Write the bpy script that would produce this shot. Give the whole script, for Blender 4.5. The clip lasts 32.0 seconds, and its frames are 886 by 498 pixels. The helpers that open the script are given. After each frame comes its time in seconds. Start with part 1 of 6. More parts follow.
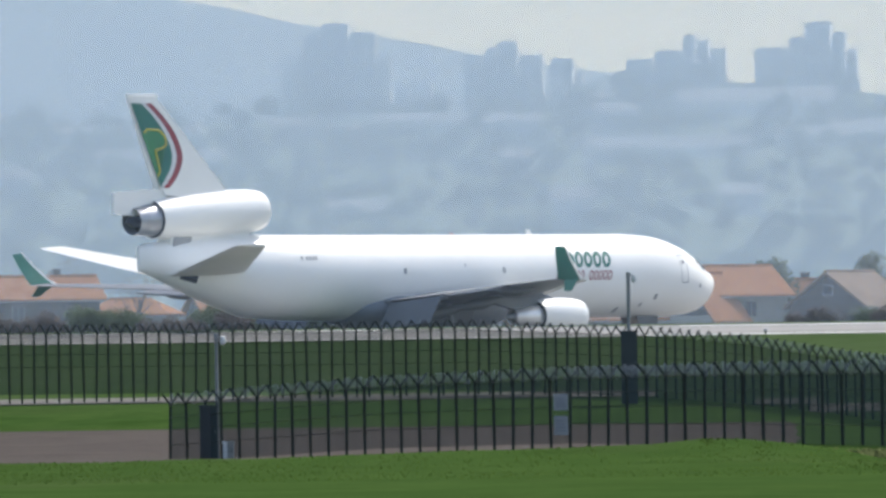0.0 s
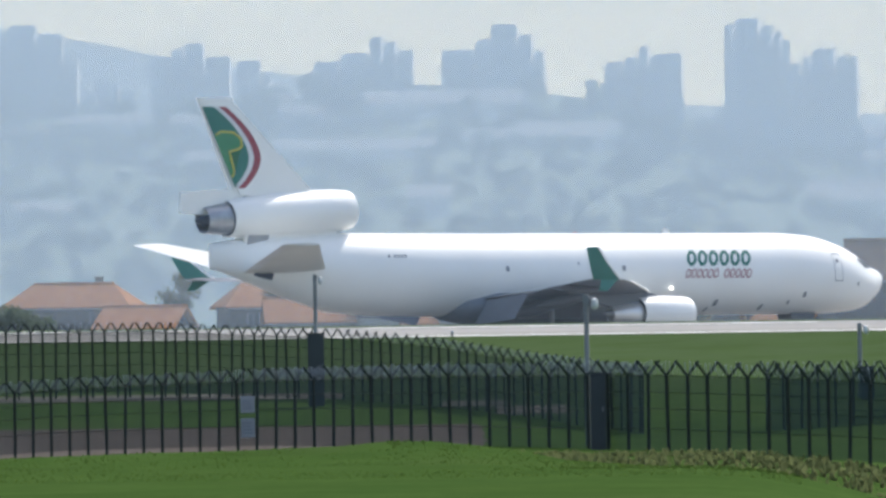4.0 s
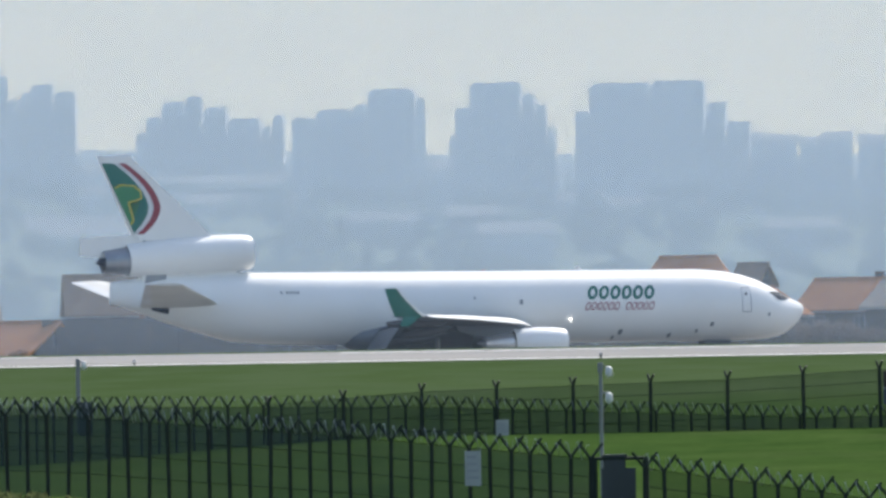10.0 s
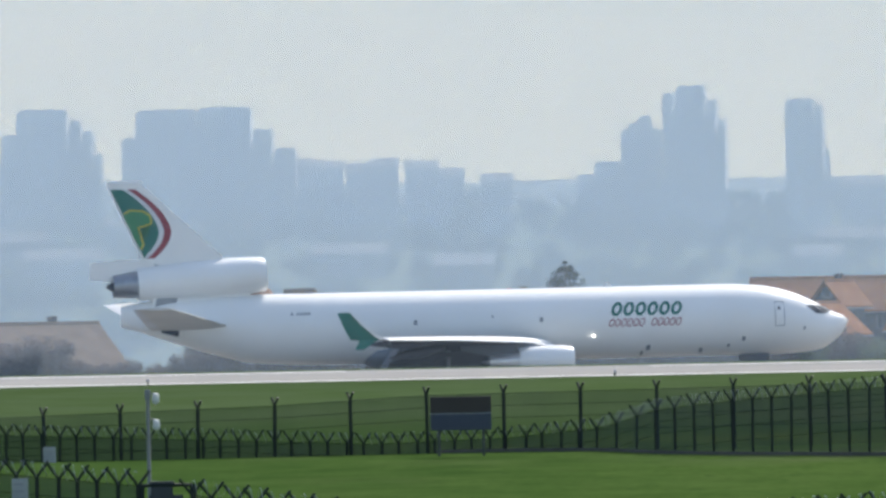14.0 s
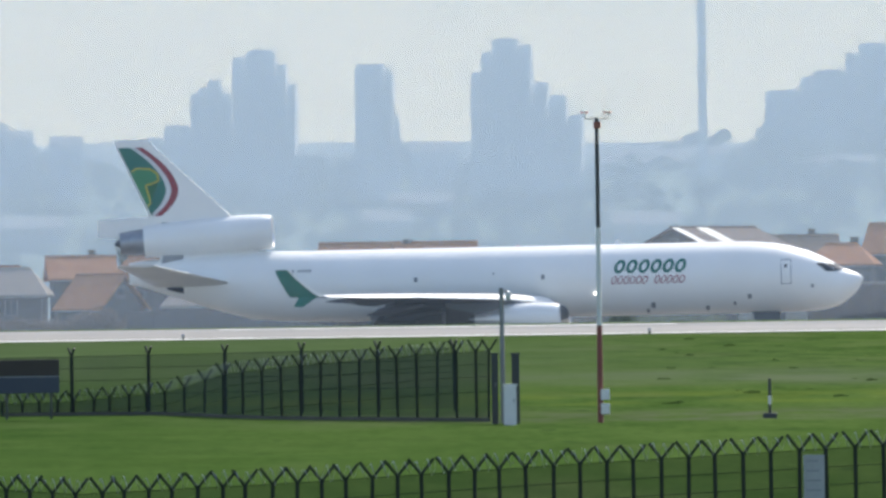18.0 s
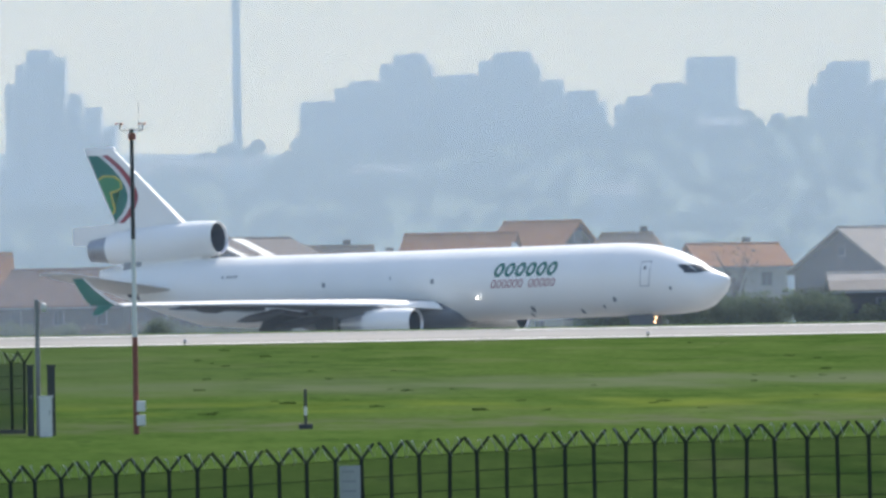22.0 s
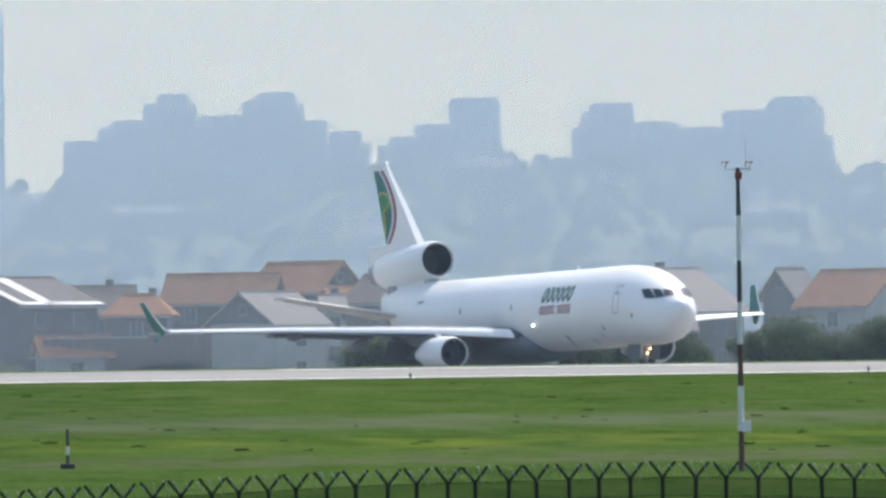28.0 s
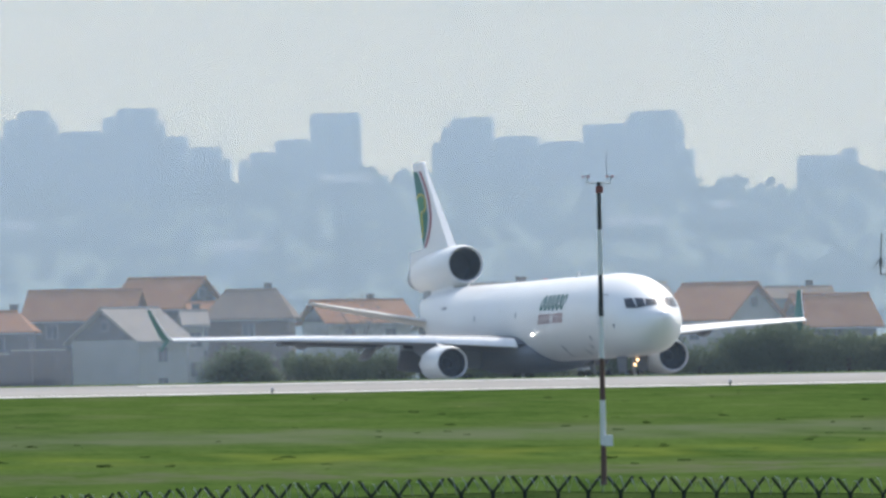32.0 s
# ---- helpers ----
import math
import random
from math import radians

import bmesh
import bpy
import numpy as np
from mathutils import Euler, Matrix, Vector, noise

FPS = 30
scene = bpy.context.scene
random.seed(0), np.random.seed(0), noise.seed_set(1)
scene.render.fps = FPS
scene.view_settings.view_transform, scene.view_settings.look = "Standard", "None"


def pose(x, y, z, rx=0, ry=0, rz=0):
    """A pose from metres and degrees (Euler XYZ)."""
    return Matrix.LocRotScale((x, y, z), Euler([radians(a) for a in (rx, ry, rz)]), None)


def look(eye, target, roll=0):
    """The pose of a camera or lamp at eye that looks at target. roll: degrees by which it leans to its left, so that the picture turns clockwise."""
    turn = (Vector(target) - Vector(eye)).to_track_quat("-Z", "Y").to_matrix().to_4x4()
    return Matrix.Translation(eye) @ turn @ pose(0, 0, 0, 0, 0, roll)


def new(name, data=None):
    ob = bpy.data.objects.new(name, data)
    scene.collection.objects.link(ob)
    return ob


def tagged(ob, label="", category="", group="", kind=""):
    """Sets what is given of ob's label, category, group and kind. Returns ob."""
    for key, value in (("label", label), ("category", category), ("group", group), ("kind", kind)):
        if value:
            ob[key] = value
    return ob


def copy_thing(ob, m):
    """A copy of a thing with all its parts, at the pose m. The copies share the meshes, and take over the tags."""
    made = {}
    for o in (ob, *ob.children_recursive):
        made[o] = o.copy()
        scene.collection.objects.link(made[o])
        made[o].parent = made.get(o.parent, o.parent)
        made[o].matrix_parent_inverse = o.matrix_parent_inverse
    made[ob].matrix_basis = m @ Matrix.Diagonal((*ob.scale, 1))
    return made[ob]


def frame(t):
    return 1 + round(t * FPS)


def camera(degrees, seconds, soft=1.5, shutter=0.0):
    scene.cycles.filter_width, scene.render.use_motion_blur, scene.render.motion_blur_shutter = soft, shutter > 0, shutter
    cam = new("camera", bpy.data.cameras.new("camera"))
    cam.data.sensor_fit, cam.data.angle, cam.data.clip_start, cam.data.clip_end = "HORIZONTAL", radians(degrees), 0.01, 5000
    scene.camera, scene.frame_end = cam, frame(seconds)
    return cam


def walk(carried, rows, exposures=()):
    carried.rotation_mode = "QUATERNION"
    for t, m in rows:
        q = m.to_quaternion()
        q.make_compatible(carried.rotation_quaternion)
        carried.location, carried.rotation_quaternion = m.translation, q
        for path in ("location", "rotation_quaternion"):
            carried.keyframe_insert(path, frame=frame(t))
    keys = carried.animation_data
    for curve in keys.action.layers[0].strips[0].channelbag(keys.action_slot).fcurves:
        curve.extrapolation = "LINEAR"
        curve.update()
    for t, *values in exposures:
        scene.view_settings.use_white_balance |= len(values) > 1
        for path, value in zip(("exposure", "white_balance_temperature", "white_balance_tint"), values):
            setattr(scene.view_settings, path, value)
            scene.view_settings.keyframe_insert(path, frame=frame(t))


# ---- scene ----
EYE = (0.0, 0.0, 3.28)


def aim(bearing, rise, roll):
    """Camera pose at its stand from bearing and elevation in degrees."""
    b, e = radians(bearing), radians(rise)
    way = Vector((math.sin(b) * math.cos(e), math.cos(b) * math.cos(e), math.sin(e)))
    return look(EYE, Vector(EYE) + way * 100, roll)


cam = camera(5.0, 32.0, soft=3.0)
walk(cam, [(t, aim(b, e, r)) for t, b, e, r in (
    (0.0, -8.1825, 0.4042, -0.84), (0.5, -8.1033, 0.2785, -0.89), (1.0, -7.9728, 0.4088, -1.16), (1.5, -7.589, 0.4749, -1.12),
    (2.0, -7.3006, 0.4994, -0.94), (2.5, -7.1527, 0.5218, -1.09), (4.5, -5.8739, 0.3667, -0.83), (5.0, -5.2128, 0.4788, -0.98),
    (5.5, -4.9808, 0.4712, -0.89), (6.0, -4.8803, 0.4953, -0.87), (6.5, -4.6113, 0.6003, -0.96), (7.0, -4.1295, 0.679, -0.78),
    (7.5, -3.9112, 0.908, -0.58), (8.0, -3.3537, 0.6084, -0.62), (8.5, -2.8532, 0.6222, -0.6), (9.0, -2.6501, 0.6216, -0.52),
    (9.5, -2.4356, 0.5854, -0.73), (10.0, -1.9985, 0.5262, -0.95), (10.5, -1.6321, 0.5028, -0.68), (11.0, -1.4735, 0.5075, -0.55),
    (11.5, -1.102, 0.5501, -0.8), (12.0, -0.2226, 0.5789, -0.72), (12.5, -0.1546, 0.5198, -0.62), (13.0, 0.0952, 0.5319, -0.83),
    (13.5, 0.35, 0.6687, -1.11), (15.5, 1.5135, 0.4349, -0.65), (16.0, 2.0496, 0.4631, -0.91), (16.5, 2.3794, 0.401, -0.84),
    (17.0, 2.5719, 0.3349, -1.1), (17.5, 2.8315, 0.3549, -0.82), (18.0, 2.9931, 0.3893, -0.79), (18.5, 3.1791, 0.4425, -1.19),
    (19.0, 3.7488, 0.431, -0.6), (19.5, 3.7953, 0.3728, -0.99), (20.0, 4.1024, 0.3889, -0.89), (20.5, 4.2521, 0.3884, -1.09),
    (21.0, 4.5068, 0.4393, -0.73), (21.5, 5.5744, 0.4798, -0.52), (22.0, 5.6174, 0.4126, -0.98), (22.5, 5.8181, 0.4414, -0.89),
    (23.0, 5.8976, 0.4404, -0.64), (23.5, 5.9324, 0.4623, -0.72), (24.0, 5.9601, 0.4607, -0.62), (24.5, 6.0298, 0.487, -0.69),
    (26.5, 6.2608, 0.562, -1.33), (27.0, 6.7077, 0.5759, -0.52), (27.5, 6.8265, 0.6132, -0.41), (28.0, 6.9598, 0.6219, -0.77),
    (28.5, 7.2354, 0.8483, -0.71), (29.0, 7.3539, 0.6461, -0.54), (29.5, 7.3707, 0.5863, -0.84), (30.0, 7.4101, 0.6053, -0.84),
    (30.5, 7.4356, 0.6206, -0.82), (31.0, 7.4922, 0.6213, -0.65), (31.5, 7.5903, 0.6728, -0.66), (32.0, 7.744, 0.6951, -1.03),
)], exposures=((0.0, 0.82), (1.0, 0.91), (2.0, 0.90), (5.0, 0.89), (6.0, 0.81), (7.0, 0.77), (9.0, 0.79), (12.0, 0.77), (13.5, 0.80), (15.5, 0.89), (17.0, 0.94), (19.0, 0.90), (22.0, 0.93), (24.0, 0.92), (28.0, 0.86), (29.0, 0.82), (30.0, 0.86), (32.0, 0.83)))

# ---- world and sun ----
SUN_AZ, SUN_EL = 27.0, 45.0          # bearing east of the view's axis, height
world = bpy.data.worlds.new("sky")
scene.world = world
world.use_nodes = True
wn, wl = world.node_tree.nodes, world.node_tree.links
wn.clear()
sky = wn.new("ShaderNodeTexSky")
sky.sky_type, sky.sun_disc = "NISHITA", False
sky.sun_elevation, sky.sun_rotation = radians(SUN_EL), radians(SUN_AZ)
sky.air_density, sky.dust_density, sky.ozone_density = 1.0, 2.2, 0.9
bg, wo = wn.new("ShaderNodeBackground"), wn.new("ShaderNodeOutputWorld")
bg.inputs["Strength"].default_value = 0.135
wl.new(sky.outputs[0], bg.inputs[0])
wl.new(bg.outputs[0], wo.inputs[0])
sun_data = bpy.data.lights.new("sun", "SUN")
sun_data.energy, sun_data.angle, sun_data.color = 3.1, radians(0.53), (1.0, 0.96, 0.9)
sun = new("sun", sun_data)
_a, _e = radians(SUN_AZ), radians(SUN_EL)
sun_way = Vector((math.sin(_a) * math.cos(_e), math.cos(_a) * math.cos(_e), math.sin(_e)))
sun.matrix_world = look(sun_way * 900, (0, 0, 0))


# ---- materials ----
def surf(name, c1, c2, scale=1.0, rough=0.6, bump=0.1, metal=0.0, stretch=(1, 1, 1), spread=0.5, coat=0.0, spec=0.5):
    """Two colours mixed by coarse and fine noise, with fine relief; scale is in cycles a metre."""
    m = bpy.data.materials.new(name)
    m.use_nodes = True
    n, l = m.node_tree.nodes, m.node_tree.links
    p = n["Principled BSDF"]
    tc, mp = n.new("ShaderNodeTexCoord"), n.new("ShaderNodeMapping")
    mp.inputs["Scale"].default_value = stretch
    l.new(tc.outputs["Object"], mp.inputs[0])
    a, b = n.new("ShaderNodeTexNoise"), n.new("ShaderNodeTexNoise")
    a.inputs["Scale"].default_value, b.inputs["Scale"].default_value = scale, scale * 9
    a.inputs["Detail"].default_value, b.inputs["Detail"].default_value = 4, 3
    l.new(mp.outputs[0], a.inputs[0])
    l.new(mp.outputs[0], b.inputs[0])
    add = n.new("ShaderNodeMath")
    add.operation = "MULTIPLY_ADD"
    add.inputs[1].default_value = 0.4
    l.new(b.outputs[0], add.inputs[0])
    l.new(a.outputs[0], add.inputs[2])
    rng = n.new("ShaderNodeMapRange")
    rng.inputs[1].default_value, rng.inputs[2].default_value = 0.7 - spread / 2, 0.7 + spread / 2
    l.new(add.outputs[0], rng.inputs[0])
    mix = n.new("ShaderNodeMix")
    mix.data_type = "RGBA"
    mix.inputs[6].default_value, mix.inputs[7].default_value = (*c1, 1), (*c2, 1)
    l.new(rng.outputs[0], mix.inputs[0])
    l.new(mix.outputs[2], p.inputs["Base Color"])
    p.inputs["Roughness"].default_value, p.inputs["Metallic"].default_value = rough, metal
    p.inputs["Specular IOR Level"].default_value = spec
    p.inputs["Coat Weight"].default_value = coat
    if bump:
        bp = n.new("ShaderNodeBump")
        bp.inputs["Strength"].default_value, bp.inputs["Distance"].default_value = bump, 0.05
        l.new(b.outputs[0], bp.inputs["Height"])
        l.new(bp.outputs[0], p.inputs["Normal"])
    return m


def glow(name, colour, power):
    m = bpy.data.materials.new(name)
    m.use_nodes = True
    p = m.node_tree.nodes["Principled BSDF"]
    p.inputs["Emission Color"].default_value, p.inputs["Emission Strength"].default_value = (*colour, 1), power
    return m


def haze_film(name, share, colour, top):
    """A clear sheet standing in for airborne haze: its tint scatters part of the sun's and the sky's light, thinning
    upward.
    """
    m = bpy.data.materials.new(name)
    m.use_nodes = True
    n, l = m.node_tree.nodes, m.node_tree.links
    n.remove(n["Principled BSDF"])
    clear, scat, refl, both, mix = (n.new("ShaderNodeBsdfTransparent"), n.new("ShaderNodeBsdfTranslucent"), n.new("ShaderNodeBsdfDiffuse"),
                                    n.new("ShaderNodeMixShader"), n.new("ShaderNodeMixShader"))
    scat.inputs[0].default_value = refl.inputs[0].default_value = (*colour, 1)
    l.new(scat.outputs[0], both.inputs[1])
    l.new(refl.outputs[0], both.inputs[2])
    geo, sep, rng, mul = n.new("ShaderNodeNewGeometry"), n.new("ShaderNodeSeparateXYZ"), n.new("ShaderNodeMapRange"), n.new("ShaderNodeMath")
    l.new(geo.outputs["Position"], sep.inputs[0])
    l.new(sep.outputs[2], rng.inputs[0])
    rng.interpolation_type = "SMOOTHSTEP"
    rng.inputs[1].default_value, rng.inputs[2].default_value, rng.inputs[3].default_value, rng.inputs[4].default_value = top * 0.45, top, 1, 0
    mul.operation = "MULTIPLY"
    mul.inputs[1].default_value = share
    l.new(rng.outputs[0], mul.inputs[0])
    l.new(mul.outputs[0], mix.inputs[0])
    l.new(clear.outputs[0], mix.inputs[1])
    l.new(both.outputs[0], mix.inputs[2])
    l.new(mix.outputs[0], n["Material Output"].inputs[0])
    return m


def mesh_film(name, share, colour):
    """Welded mesh too fine to tell its wires apart: a sheet that covers part of what lies behind it."""
    m = bpy.data.materials.new(name)
    m.use_nodes = True
    n, l = m.node_tree.nodes, m.node_tree.links
    n.remove(n["Principled BSDF"])
    clear, wire, mix, tc, nz, rng = (n.new("ShaderNodeBsdfTransparent"), n.new("ShaderNodeBsdfDiffuse"), n.new("ShaderNodeMixShader"),
                                     n.new("ShaderNodeTexCoord"), n.new("ShaderNodeTexNoise"), n.new("ShaderNodeMapRange"))
    wire.inputs[0].default_value = (*colour, 1)
    nz.inputs["Scale"].default_value = 0.7
    rng.inputs[3].default_value, rng.inputs[4].default_value = share - 0.08, share + 0.08
    l.new(tc.outputs["Object"], nz.inputs[0])
    l.new(nz.outputs[0], rng.inputs[0])
    l.new(rng.outputs[0], mix.inputs[0])
    l.new(clear.outputs[0], mix.inputs[1])
    l.new(wire.outputs[0], mix.inputs[2])
    l.new(mix.outputs[0], n["Material Output"].inputs[0])
    return m


def turf(name):
    """Grass with tufts, damp and dry drifts and yellow weeds, in patches of many sizes."""
    m = bpy.data.materials.new(name)
    m.use_nodes = True
    n, l = m.node_tree.nodes, m.node_tree.links
    n.remove(n["Principled BSDF"])
    p = n.new("ShaderNodeBsdfDiffuse")
    l.new(p.outputs[0], n["Material Output"].inputs[0])
    tc = n.new("ShaderNodeTexCoord")

    def layer(sx, sy, detail, lo, hi):
        mp, nz, rg = n.new("ShaderNodeMapping"), n.new("ShaderNodeTexNoise"), n.new("ShaderNodeMapRange")
        mp.inputs["Scale"].default_value = (sx, sy, 0.3)
        nz.inputs["Scale"].default_value, nz.inputs["Detail"].default_value = 1.0, detail
        rg.inputs[1].default_value, rg.inputs[2].default_value = lo, hi
        l.new(tc.outputs["Object"], mp.inputs[0])
        l.new(mp.outputs[0], nz.inputs[0])
        l.new(nz.outputs[0], rg.inputs[0])
        return rg.outputs[0], nz.outputs[0]

    def blend(f, a, b):
        x = n.new("ShaderNodeMix")
        x.data_type = "RGBA"
        l.new(f, x.inputs[0])
        for k, v in ((6, a), (7, b)):
            if isinstance(v, tuple):
                x.inputs[k].default_value = (*v, 1)
            else:
                l.new(v, x.inputs[k])
        return x.outputs[2]
    drift, _ = layer(0.08, 0.03, 4, 0.36, 0.64)
    tuft, h = layer(0.42, 0.11, 6, 0.32, 0.7)
    blade, h2 = layer(2.6, 0.7, 4, 0.3, 0.7)
    dry, _ = layer(0.14, 0.05, 5, 0.55, 0.72)
    weed, _ = layer(0.8, 0.8, 2, 0.74, 0.8)
    c = blend(drift, (0.030, 0.061, 0.014), (0.055, 0.095, 0.022))
    c = blend(tuft, c, (0.071, 0.112, 0.030))
    half = n.new("ShaderNodeMath")
    half.operation = "MULTIPLY"
    half.inputs[1].default_value = 0.45
    l.new(blade, half.inputs[0])
    c = blend(half.outputs[0], c, (0.017, 0.034, 0.008))
    part_dry = n.new("ShaderNodeMath")
    part_dry.operation = "MULTIPLY"
    part_dry.inputs[1].default_value = 0.35
    l.new(dry, part_dry.inputs[0])
    c = blend(part_dry.outputs[0], c, (0.111, 0.116, 0.062))
    clump, _ = layer(0.7, 0.2, 4, 0.66, 0.72)
    c = blend(clump, c, (0.032, 0.056, 0.017))
    c = blend(weed, c, (0.144, 0.149, 0.045))
    # a dry strip across the field, and darker grass towards the west
    sep = n.new("ShaderNodeSeparateXYZ")
    l.new(tc.outputs["Object"], sep.inputs[0])

    def ramp(axis, stops):
        first = None
        for (a, u), (b, v) in zip(stops, stops[1:]):
            r = n.new("ShaderNodeMapRange")
            r.interpolation_type = "SMOOTHSTEP"
            for k, q in enumerate((a, b, u, v)):
                r.inputs[k + 1].default_value = q
            l.new(sep.outputs[axis], r.inputs[0])
            if first is None:
                first = r.outputs[0]
            else:
                mn = n.new("ShaderNodeMath")
                mn.operation = "MINIMUM"
                l.new(first, mn.inputs[0])
                l.new(r.outputs[0], mn.inputs[1])
                first = mn.outputs[0]
        return first

    def times(a, b):
        x = n.new("ShaderNodeMath")
        x.operation = "MULTIPLY"
        l.new(a, x.inputs[0])
        if isinstance(b, float):
            x.inputs[1].default_value = b
        else:
            l.new(b, x.inputs[1])
        return x.outputs[0]
    patch, _ = layer(0.2, 0.07, 5, 0.4, 0.62)
    c = blend(times(times(ramp(1, ((455, 0), (482, 1), (490, 1), (515, 0))), ramp(0, ((5, 0), (25, 1)))), times(patch, 0.8)), c, (0.088, 0.104, 0.062))
    c = blend(times(times(ramp(1, ((462, 0), (484, 1), (490, 1), (508, 0))), ramp(0, ((15, 0), (35, 1)))), 0.4), c, (0.078, 0.098, 0.058))
    rough, _ = layer(0.6, 0.2, 5, 0.35, 0.65)
    c = blend(times(times(ramp(1, ((392, 0), (399, 1), (408, 1), (424, 0))), ramp(0, ((5, 0), (25, 1)))), times(rough, 0.8)), c, (0.082, 0.088, 0.058))
    c = blend(times(times(ramp(1, ((424, 0), (432, 1), (440, 1), (456, 0))), ramp(0, ((0, 0), (20, 1)))), times(patch, 0.6)), c, (0.111, 0.140, 0.026))
    dark, _ = layer(0.3, 0.3, 4, 0.3, 0.7)
    c = blend(times(ramp(0, ((-12, 0.68), (55, 0.0))), 1.0), c, blend(dark, (0.019, 0.043, 0.010), (0.035, 0.068, 0.018)))
    c = blend(times(times(ramp(1, ((450, 0), (530, 0.62))), ramp(0, ((18, 1.0), (60, 0.0)))), 1.0), c, blend(patch, (0.062, 0.086, 0.046), (0.05, 0.075, 0.033)))
    l.new(c, p.inputs["Color"])
    bp = n.new("ShaderNodeBump")
    bp.inputs["Strength"].default_value, bp.inputs["Distance"].default_value = 0.12, 0.15
    l.new(h, bp.inputs["Height"])
    l.new(bp.outputs[0], p.inputs["Normal"])
    return m


def foliage(name, c1, c2, scale=0.8):
    """Leaves: half of the light goes through them."""
    m = bpy.data.materials.new(name)
    m.use_nodes = True
    n, l = m.node_tree.nodes, m.node_tree.links
    n.remove(n["Principled BSDF"])
    tc, nz, mix, d, t, both = (n.new("ShaderNodeTexCoord"), n.new("ShaderNodeTexNoise"), n.new("ShaderNodeMix"), n.new("ShaderNodeBsdfDiffuse"),
                               n.new("ShaderNodeBsdfTranslucent"), n.new("ShaderNodeMixShader"))
    mix.data_type = "RGBA"
    nz.inputs["Scale"].default_value = scale
    mix.inputs[6].default_value, mix.inputs[7].default_value = (*c1, 1), (*c2, 1)
    l.new(tc.outputs["Object"], nz.inputs[0])
    l.new(nz.outputs[0], mix.inputs[0])
    for b in (d, t):
        l.new(mix.outputs[2], b.inputs[0])
    l.new(d.outputs[0], both.inputs[1])
    l.new(t.outputs[0], both.inputs[2])
    l.new(both.outputs[0], n["Material Output"].inputs[0])
    return m


